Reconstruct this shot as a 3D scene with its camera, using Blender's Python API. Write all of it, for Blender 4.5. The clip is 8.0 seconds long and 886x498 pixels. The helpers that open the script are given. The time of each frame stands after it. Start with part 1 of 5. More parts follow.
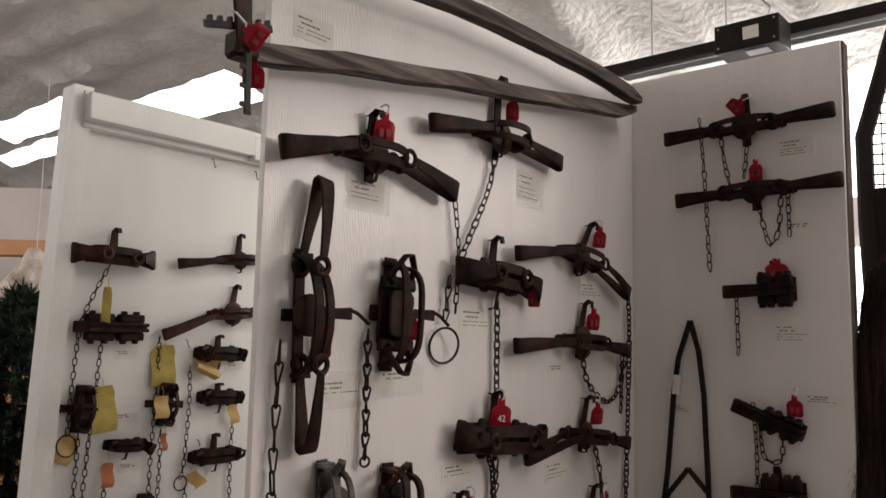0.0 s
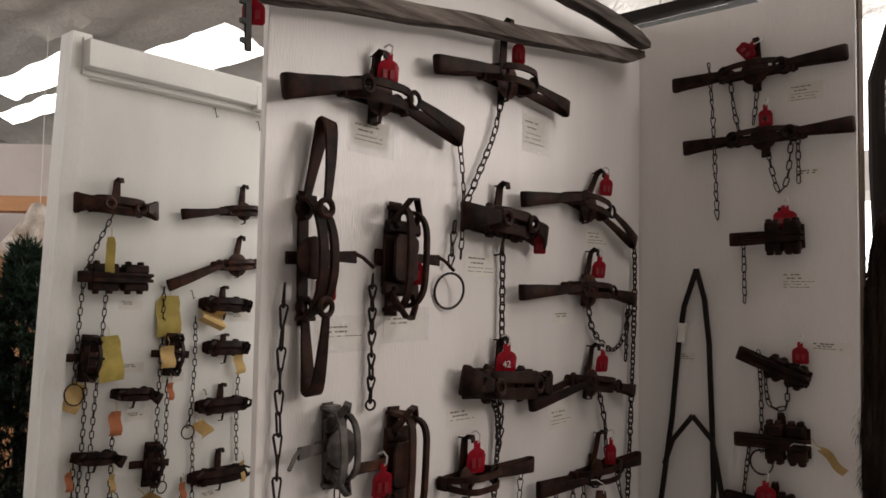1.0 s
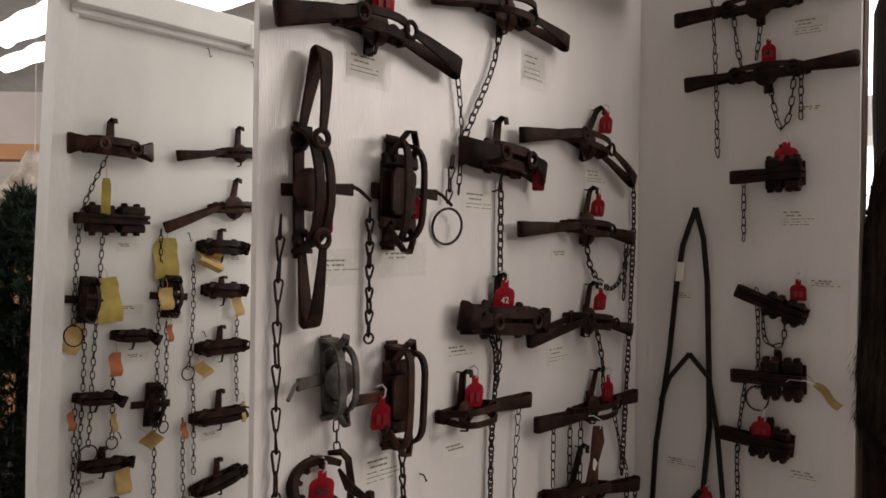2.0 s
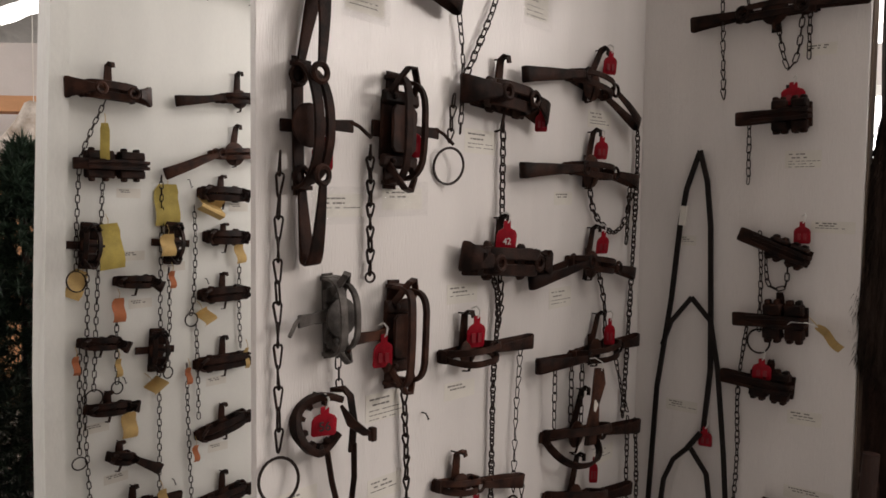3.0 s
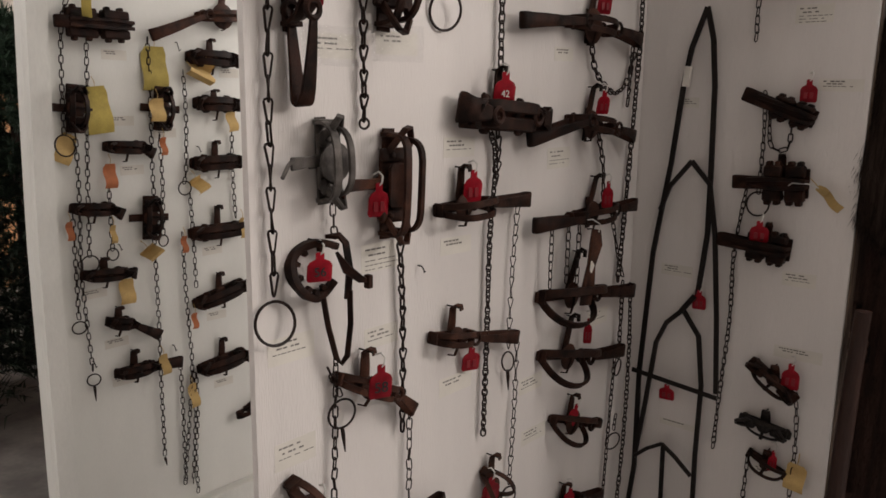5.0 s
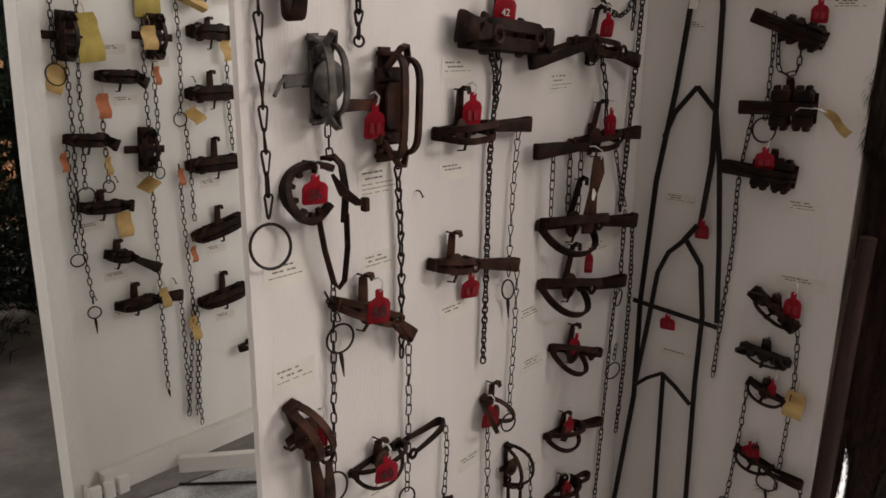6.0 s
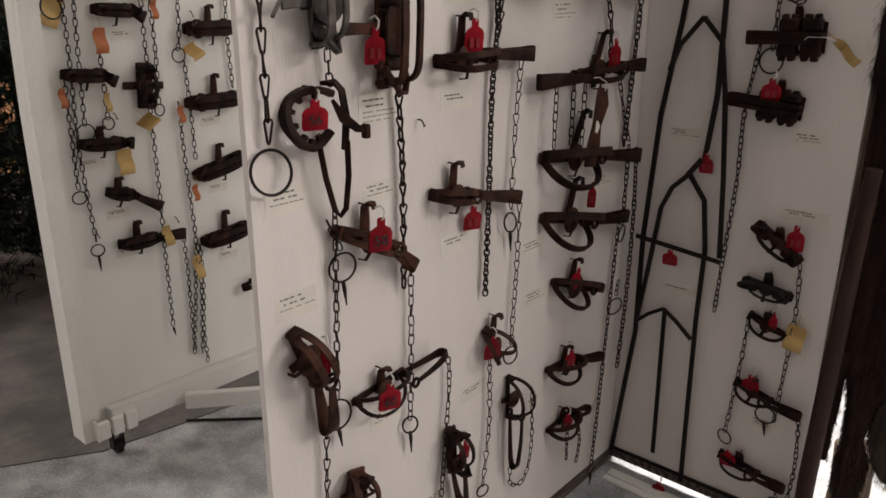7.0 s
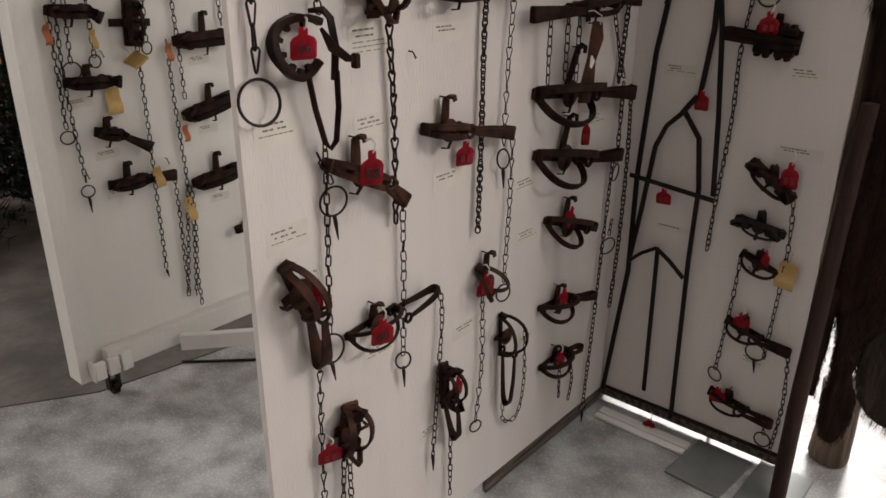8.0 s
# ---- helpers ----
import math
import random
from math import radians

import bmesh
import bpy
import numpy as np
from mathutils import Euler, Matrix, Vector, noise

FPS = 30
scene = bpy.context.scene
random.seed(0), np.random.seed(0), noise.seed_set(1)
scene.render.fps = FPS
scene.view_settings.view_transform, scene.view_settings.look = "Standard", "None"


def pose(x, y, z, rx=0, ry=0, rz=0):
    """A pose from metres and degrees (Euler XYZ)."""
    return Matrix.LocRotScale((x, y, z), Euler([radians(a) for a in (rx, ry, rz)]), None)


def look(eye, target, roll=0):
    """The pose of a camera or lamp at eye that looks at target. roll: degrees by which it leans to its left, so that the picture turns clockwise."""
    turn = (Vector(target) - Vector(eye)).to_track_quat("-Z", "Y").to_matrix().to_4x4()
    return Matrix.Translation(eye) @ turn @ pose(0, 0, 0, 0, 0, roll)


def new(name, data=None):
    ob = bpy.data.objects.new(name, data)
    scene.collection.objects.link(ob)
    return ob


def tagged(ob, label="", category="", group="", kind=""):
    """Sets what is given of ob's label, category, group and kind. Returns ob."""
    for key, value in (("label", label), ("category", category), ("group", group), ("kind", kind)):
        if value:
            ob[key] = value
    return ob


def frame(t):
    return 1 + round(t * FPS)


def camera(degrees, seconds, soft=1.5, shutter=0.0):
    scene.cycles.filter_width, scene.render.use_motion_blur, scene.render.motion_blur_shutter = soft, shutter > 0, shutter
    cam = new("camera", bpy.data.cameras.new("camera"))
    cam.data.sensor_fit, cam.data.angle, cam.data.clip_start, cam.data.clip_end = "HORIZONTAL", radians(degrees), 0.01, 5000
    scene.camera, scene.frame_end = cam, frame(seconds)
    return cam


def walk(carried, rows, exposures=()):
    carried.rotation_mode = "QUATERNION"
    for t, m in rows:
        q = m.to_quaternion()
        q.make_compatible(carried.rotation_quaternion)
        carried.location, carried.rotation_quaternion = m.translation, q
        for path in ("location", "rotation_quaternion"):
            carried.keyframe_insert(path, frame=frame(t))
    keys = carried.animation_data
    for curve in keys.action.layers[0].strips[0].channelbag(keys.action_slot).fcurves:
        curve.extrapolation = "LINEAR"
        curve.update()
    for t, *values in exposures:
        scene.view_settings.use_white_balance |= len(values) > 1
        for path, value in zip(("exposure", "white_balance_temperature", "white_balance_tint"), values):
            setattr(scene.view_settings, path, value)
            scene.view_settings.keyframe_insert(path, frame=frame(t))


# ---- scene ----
import itertools

cam = camera(58.9, 8.0, soft=1.6)
PATH = [
    (0, (-2.095, -1.047, 1.743), (-0.584, 0.244, 1.965), 1.1),
    (0.5, (-2.088, -1.042, 1.731), (-0.573, 0.252, 1.902), 1.1),
    (1, (-2.083, -1.034, 1.717), (-0.57, 0.269, 1.834), 1.0),
    (1.5, (-2.077, -1.03, 1.701), (-0.56, 0.271, 1.757), 0.9),
    (3, (-2.064, -1.024, 1.653), (-0.551, 0.279, 1.535), 0.7),
    (3.5, (-2.058, -1.023, 1.637), (-0.547, 0.277, 1.468), 0.7),
    (4, (-2.055, -1.023, 1.619), (-0.548, 0.271, 1.386), 0.8),
    (4.5, (-2.049, -1.018, 1.6), (-0.548, 0.269, 1.302), 0.9),
    (4.7, (-2.052, -1.016, 1.587), (-0.552, 0.265, 1.253), 0.9),
    (6, (-2.031, -1.009, 1.531), (-0.565, 0.245, 1.003), 0.6),
    (6.5, (-2.034, -1.011, 1.515), (-0.586, 0.234, 0.922), 0.6),
    (7, (-2.034, -1.015, 1.494), (-0.602, 0.219, 0.843), 0.4),
    (7.5, (-2.034, -1.018, 1.477), (-0.617, 0.2, 0.764), 0.4),
    (8, (-2.033, -1.022, 1.464), (-0.626, 0.173, 0.694), 0.4),
]
walk(cam, [(t, look(eye, target, roll)) for t, eye, target, roll in PATH], [(0, -0.41), (1.5, -0.41), (3.2, -0.16), (8, -0.12)])

# ---- light ----
world = bpy.data.worlds.new("world")
scene.world = world
world.use_nodes = True
world.node_tree.nodes["Background"].inputs[0].default_value = (0.75, 0.85, 1.0, 1)
world.node_tree.nodes["Background"].inputs[1].default_value = 0.1
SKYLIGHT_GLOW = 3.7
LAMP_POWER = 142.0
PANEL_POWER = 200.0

# ---- materials ----


def material(name, colour, rough=0.6, metal=0.0, vary=0.25, scale=12.0, fine=160.0, bump=0.15, second=None, coat=0.0, stretch=(1, 1, 1), depth=0.004, spec=0.5):
    """A surface with blotches at one scale and grain at another, both in metres of the object's own space."""
    m = bpy.data.materials.new(name)
    m.use_nodes = True
    nt = m.node_tree
    b = nt.nodes["Principled BSDF"]
    tc = nt.nodes.new("ShaderNodeTexCoord")
    mp = nt.nodes.new("ShaderNodeMapping")
    mp.inputs["Scale"].default_value = stretch
    nt.links.new(tc.outputs["Object"], mp.inputs["Vector"])
    big = nt.nodes.new("ShaderNodeTexNoise")
    big.inputs["Scale"].default_value = scale
    big.inputs["Detail"].default_value = 5
    grain = nt.nodes.new("ShaderNodeTexNoise")
    grain.inputs["Scale"].default_value = fine
    grain.inputs["Detail"].default_value = 3
    info = nt.nodes.new("ShaderNodeObjectInfo")
    for n in (big, grain):
        nt.links.new(mp.outputs[0], n.inputs["Vector"])
    ramp = nt.nodes.new("ShaderNodeValToRGB")
    second = second or tuple(c * (1 - vary) for c in colour)
    ramp.color_ramp.elements[0].position, ramp.color_ramp.elements[1].position = 0.36, 0.64
    ramp.color_ramp.elements[0].color = (*second, 1)
    ramp.color_ramp.elements[1].color = (*colour, 1)
    nt.links.new(big.outputs["Fac"], ramp.inputs[0])
    mix = nt.nodes.new("ShaderNodeMix")
    mix.data_type, mix.blend_type = "RGBA", "MULTIPLY"
    mix.inputs["Factor"].default_value = min(1.0, vary * 1.4)
    nt.links.new(ramp.outputs[0], mix.inputs["A"])
    nt.links.new(grain.outputs["Fac"], mix.inputs["B"])
    hsv = nt.nodes.new("ShaderNodeHueSaturation")
    rng = nt.nodes.new("ShaderNodeMapRange")
    rng.inputs["To Min"].default_value, rng.inputs["To Max"].default_value = 1 - vary * 0.5, 1 + vary * 0.7
    nt.links.new(info.outputs["Random"], rng.inputs[0])
    nt.links.new(rng.outputs[0], hsv.inputs["Value"])
    nt.links.new(mix.outputs["Result"], hsv.inputs["Color"])
    nt.links.new(hsv.outputs[0], b.inputs["Base Color"])
    rr = nt.nodes.new("ShaderNodeMapRange")
    rr.inputs["To Min"].default_value, rr.inputs["To Max"].default_value = max(0.03, rough - 0.15), min(1, rough + 0.15)
    nt.links.new(grain.outputs["Fac"], rr.inputs[0])
    nt.links.new(rr.outputs[0], b.inputs["Roughness"])
    b.inputs["Metallic"].default_value = metal
    b.inputs["Specular IOR Level"].default_value = spec
    b.inputs["Coat Weight"].default_value = coat
    b.inputs["Coat Roughness"].default_value = 0.09
    if bump:
        bp = nt.nodes.new("ShaderNodeBump")
        bp.inputs["Strength"].default_value = bump
        bp.inputs["Distance"].default_value = depth
        nt.links.new(grain.outputs["Fac"], bp.inputs["Height"])
        nt.links.new(bp.outputs[0], b.inputs["Normal"])
        nt.links.new(bp.outputs[0], b.inputs["Coat Normal"])
    return m


PAINT = material("white_board_paint", (0.735, 0.69, 0.662), 0.34, vary=0.05, scale=3, fine=105, bump=0.7, stretch=(4, 4, 0.4), depth=0.0022, coat=0.4)
PAINT_C = material("white_cream_paint", (0.74, 0.73, 0.69), 0.5, vary=0.05, scale=3, fine=90, bump=0.12, stretch=(3, 3, 1), depth=0.002)
TRIM = material("white_trim_paint", (0.76, 0.75, 0.71), 0.5, vary=0.08, scale=6, fine=120, bump=0.15, stretch=(1, 1, 0.4))
IRON = material("dark_rusted_iron", (0.046, 0.0185, 0.0118), 0.55, vary=0.5, scale=26, fine=420, bump=0.45, second=(0.0095, 0.0048, 0.0037), depth=0.0022, spec=0.11)
IRON_RED = material("red_brown_rust", (0.088, 0.034, 0.020), 0.55, vary=0.5, scale=24, fine=400, bump=0.4, second=(0.022, 0.0095, 0.0068), depth=0.002, spec=0.14)
IRON_GREY = material("worn_grey_iron", (0.16, 0.142, 0.130), 0.45, metal=0.3, vary=0.35, scale=30, fine=380, bump=0.4, second=(0.045, 0.038, 0.034), depth=0.002, spec=0.25)
CHAIN = material("chain_iron", (0.026, 0.0135, 0.0105), 0.42, vary=0.35, scale=60, fine=300, bump=0.2, spec=0.2)
BLACK = material("black_steel", (0.016, 0.011, 0.009), 0.5, vary=0.3, scale=20, fine=200, bump=0.15, spec=0.2)
RED = material("red_tag_plastic", (0.34, 0.001, 0.013), 0.42, vary=0.3, scale=40, fine=300, bump=0.1, spec=0.22)
YELLOW = material("yellow_tag_card", (0.52, 0.40, 0.09), 0.7, vary=0.2, scale=30, fine=250, bump=0.1)
MANILA = material("manila_tag_card", (0.62, 0.42, 0.16), 0.75, vary=0.2, scale=25, fine=250, bump=0.1)
ORANGE_TAG = material("orange_tag_card", (0.50, 0.16, 0.06), 0.7, vary=0.2, scale=30, fine=250, bump=0.1)
PAPER = material("typed_card_paper", (0.70, 0.662, 0.60), 0.8, vary=0.06, scale=20, fine=300, bump=0.05)
DARK_RED = material("dark_red_print", (0.23, 0.003, 0.011), 0.5, vary=0.2, bump=0)
TYPE = material("faded_type_ink", (0.30, 0.275, 0.25), 0.8, vary=0.4, scale=300, fine=900, bump=0)
INK = material("black_type_ink", (0.03, 0.025, 0.025), 0.8, vary=0.4, scale=300, fine=900, bump=0)
WHITE_TIE = material("white_plastic_tie", (0.62, 0.60, 0.57), 0.4, vary=0.05, bump=0)
WOOD = material("weathered_grey_wood", (0.23, 0.19, 0.168), 0.8, vary=0.5, scale=34, fine=300, bump=0.7, second=(0.060, 0.045, 0.038), stretch=(0.12, 2.0, 2.0), depth=0.004, spec=0.2)
DARKWOOD = material("dark_brown_wood", (0.050, 0.024, 0.018), 0.55, vary=0.4, scale=12, fine=90, bump=0.4, stretch=(3, 3, 0.3), spec=0.25)
LOG = material("split_log_wood", (0.24, 0.17, 0.12), 0.85, vary=0.4, scale=20, fine=70, bump=0.8, second=(0.09, 0.06, 0.045), stretch=(2, 2, 0.2), depth=0.006)
FUR = material("dark_brown_fur", (0.062, 0.034, 0.026), 0.75, vary=0.5, scale=25, fine=220, bump=0.7, stretch=(3, 3, 0.3), spec=0.1)
FUR_SOFT = material("soft_brown_fur", (0.085, 0.058, 0.046), 0.8, vary=0.5, scale=30, fine=220, bump=0.6, second=(0.030, 0.019, 0.015), stretch=(3, 3, 0.3), spec=0.1)
# brown for the unseen near wall, so less light bounces back
DIM_WALL = material("dim_brown_wall", (0.26, 0.15, 0.085), 0.7, vary=0.25, scale=4, fine=60, bump=0.15, stretch=(1, 4, 0.3))
FUR_GREY = material("grey_brown_fur", (0.15, 0.11, 0.085), 0.8, vary=0.5, scale=25, fine=220, bump=0.5, stretch=(2, 2, 0.35))
HIDE = material("pale_bare_hide", (0.55, 0.38, 0.30), 0.6, vary=0.25, scale=18, fine=120, bump=0.3)
CONCRETE = material("polished_grey_concrete", (0.43, 0.432, 0.436), 0.25, vary=0.14, scale=8, fine=120, bump=0.10, second=(0.225, 0.222, 0.222))
# concrete darkened to hold the shadow of the boards
SHADE_FLOOR = material("shaded_dark_concrete", (0.17, 0.155, 0.145), 0.7, vary=0.35, scale=5, fine=40, bump=0.15, second=(0.09, 0.082, 0.078))
PALE_HIDE = material("pale_white_hide", (0.62, 0.56, 0.50), 0.7, vary=0.3, scale=9, fine=60, bump=0.3, second=(0.34, 0.26, 0.20))
FOAM = material("sprayed_white_foam", (0.77, 0.745, 0.71), 0.85, vary=0.10, scale=3, fine=16, bump=0.55, depth=0.04)
WALL = material("pale_pink_white_wall", (0.62, 0.58, 0.56), 0.8, vary=0.08, scale=3, fine=60, bump=0.1)
ORANGE = material("orange_timber_wall", (0.60, 0.30, 0.14), 0.7, vary=0.15, scale=3, fine=60, bump=0.1, stretch=(1, 1, 4))
NEEDLE = material("dark_green_needles", (0.028, 0.055, 0.030), 0.6, vary=0.5, scale=20, fine=150, bump=0)
PLATE = material("grey_painted_steel_plate", (0.20, 0.215, 0.21), 0.45, metal=0.1, vary=0.15, scale=15, fine=150, bump=0.08)
ALU = material("galvanised_conduit", (0.42, 0.42, 0.42), 0.35, metal=0.8, vary=0.15, scale=15, fine=120, bump=0.1)


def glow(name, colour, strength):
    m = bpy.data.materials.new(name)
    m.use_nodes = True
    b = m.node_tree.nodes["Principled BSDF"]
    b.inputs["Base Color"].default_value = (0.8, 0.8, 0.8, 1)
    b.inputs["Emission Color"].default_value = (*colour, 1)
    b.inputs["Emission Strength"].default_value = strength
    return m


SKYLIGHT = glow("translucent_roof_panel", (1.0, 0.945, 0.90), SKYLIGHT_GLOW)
FILM = bpy.data.materials.new("clear_plastic_film")
FILM.use_nodes = True
ft = FILM.node_tree
ft.nodes.remove(ft.nodes["Principled BSDF"])
fm, fc, fg = ft.nodes.new("ShaderNodeMixShader"), ft.nodes.new("ShaderNodeBsdfTransparent"), ft.nodes.new("ShaderNodeBsdfGlossy")
fg.inputs["Roughness"].default_value = 0.04
fm.inputs[0].default_value = 0.13
fn, fp = ft.nodes.new("ShaderNodeTexNoise"), ft.nodes.new("ShaderNodeBump")
fn.inputs["Scale"].default_value = 48
fp.inputs["Strength"].default_value = 1.0
fp.inputs["Distance"].default_value = 0.0045
ft.links.new(fn.outputs["Fac"], fp.inputs["Height"])
ft.links.new(fp.outputs[0], fg.inputs["Normal"])
ft.links.new(fc.outputs[0], fm.inputs[1])
ft.links.new(fg.outputs[0], fm.inputs[2])
ft.links.new(fm.outputs[0], ft.nodes["Material Output"].inputs["Surface"])

# ---- mesh helpers ----


def part(name, bm, mat, parent=None, label="", smooth=True):
    me = bpy.data.meshes.new(name)
    bmesh.ops.recalc_face_normals(bm, faces=bm.faces)
    bm.to_mesh(me)
    bm.free()
    me.materials.append(mat)
    if smooth:
        me.polygons.foreach_set("use_smooth", [True] * len(me.polygons))
        me.set_sharp_from_angle(angle=radians(40))
    ob = new(name, me)
    if parent:
        ob.parent = parent
    if label:
        tagged(ob, label)
    return ob


def thing(name, label, category, m=None, group="", kind=""):
    ob = new(name)
    ob.empty_display_size = 0.05
    if m is not None:
        ob.matrix_basis = m
    return tagged(ob, label, category, group, kind)


def box(bm, x0, x1, y0, y1, z0, z1, bevel=0.0):
    r = bmesh.ops.create_cube(bm, size=1.0)
    bmesh.ops.scale(bm, vec=(x1 - x0, y1 - y0, z1 - z0), verts=r["verts"])
    bmesh.ops.translate(bm, vec=((x0 + x1) / 2, (y0 + y1) / 2, (z0 + z1) / 2), verts=r["verts"])
    if bevel:
        es = list({e for v in r["verts"] for e in v.link_edges})
        bmesh.ops.bevel(bm, geom=es, offset=bevel, segments=1, affect="EDGES")
    return bm


def boxed(*a, bevel=0.0):
    return box(bmesh.new(), *a, bevel=bevel)


def rings(bm, loops, closed=False):
    """Skins a list of equal rings of points; caps the ends unless closed."""
    vs = [[bm.verts.new(p) for p in loop] for loop in loops]
    n = len(vs[0])
    for a, b in zip(vs, vs[1:] + (vs[:1] if closed else [])):
        for i in range(n):
            bm.faces.new((a[i], a[(i + 1) % n], b[(i + 1) % n], b[i]))
    if not closed:
        bm.faces.new(vs[0])
        bm.faces.new(vs[-1][::-1])
    return bm


def strip(bm, pts, side, widths, thick):
    """A flat bar with its width along side, bent through pts."""
    pts = [Vector(p) for p in pts]
    side = Vector(side).normalized()
    if not isinstance(widths, (list, tuple)):
        widths = [widths] * len(pts)
    loops = []
    for i, p in enumerate(pts):
        t = (pts[min(i + 1, len(pts) - 1)] - pts[max(i - 1, 0)]).normalized()
        s = (side - t * side.dot(t)).normalized()
        n = t.cross(s) * thick / 2
        s = s * widths[i] / 2
        loops.append([p + s * 0.82 + n, p + s, p + s * 0.82 - n, p - s * 0.82 - n, p - s, p - s * 0.82 + n])
    return rings(bm, loops)


def tube(bm, pts, radius, n=6, closed=False):
    pts = [Vector(p) for p in pts]
    k = len(pts)
    loops = []
    up = Vector((0.31, 0.17, 0.93))
    for i, p in enumerate(pts):
        t = (pts[(i + 1) % k] - pts[i - 1]) if closed else (pts[min(i + 1, k - 1)] - pts[max(i - 1, 0)])
        t.normalize()
        a = (up - t * up.dot(t))
        if a.length < 0.05:
            a = Vector((1, 0, 0)) - t * t.x
        a.normalize()
        up = a
        b = t.cross(a)
        r = radius[i] if isinstance(radius, (list, tuple)) else radius
        loops.append([p + (a * math.cos(q) + b * math.sin(q)) * r for q in [2 * math.pi * j / n for j in range(n)]])
    return rings(bm, loops, closed)


def circle(r, n=20, x=0, y=0, z=0, sx=1.0, sy=1.0):
    return [(x + sx * r * math.cos(2 * math.pi * i / n), y + sy * r * math.sin(2 * math.pi * i / n), z) for i in range(n)]


def disc(bm, r, z0, z1, dome=0.0, n=18, sx=1.0, sy=1.0):
    loops = [circle(r * k, n, z=z, sx=sx, sy=sy) for k, z in ((0.97, z0), (1, (z0 + z1) / 2), (0.96, z1), (0.6, z1 + dome * 0.7), (0.15, z1 + dome))]
    return rings(bm, loops)


def wobble(bm, amount, scale, seed=0.0):
    for v in bm.verts:
        v.co += noise.noise_vector(v.co * scale + Vector((seed, seed, seed))) * amount
    return bm


# ---- boards' own frames: x along the board, y up, z out of its face ----
BOARD = {
    "A": Matrix(((1, 0, 0, 0), (0, 0, -1, 0), (0, 1, 0, 0), (0, 0, 0, 1))),
    "B": Matrix(((0, 0, -1, -0.02), (-1, 0, 0, 0), (0, 1, 0, 0), (0, 0, 0, 1))),
    "C": Matrix(((1, 0, 0, 0), (0, 0, -1, 1.25), (0, 1, 0, 0), (0, 0, 0, 1))),
}


def on(board, u, z, out=0.0, turn=0.0, yaw=0.0, pitch=0.0):
    return BOARD[board] @ pose(u, z, out, pitch, yaw, turn)


# ---- the hall ----
HALL = pose(-0.5, -1.15, 0, 0, 0, 90)  # x ahead along the vault, y to its left
R_HALL, H_HALL = 7.0, 4.6
W0, W1 = -7.0, 15.0
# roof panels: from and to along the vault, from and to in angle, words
# long and wide ones lie out of view, added for extra light
PANELS = ((6.45, 8.40, 1.120, 1.195, "bright"), (9.10, 11.4, 1.200, 1.262, "bright"), (10.1, 12.5, 1.125, 1.175, "narrow bright"), (-0.2, 2.7, 0.66, 0.92, "tall bright"), (-5.4, -1.4, 0.92, 1.16, "long unseen"), (-4.4, 0.1, 1.42, 1.66, "wide unseen"), (5.0, 12.8, 1.86, 2.52, "long unseen"))


def vault_point(w, a, rise=0.0):
    return Vector((w, -(R_HALL - rise) * math.cos(a), (H_HALL - rise) * math.sin(a)))


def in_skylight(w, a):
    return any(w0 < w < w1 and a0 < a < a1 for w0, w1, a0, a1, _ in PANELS)


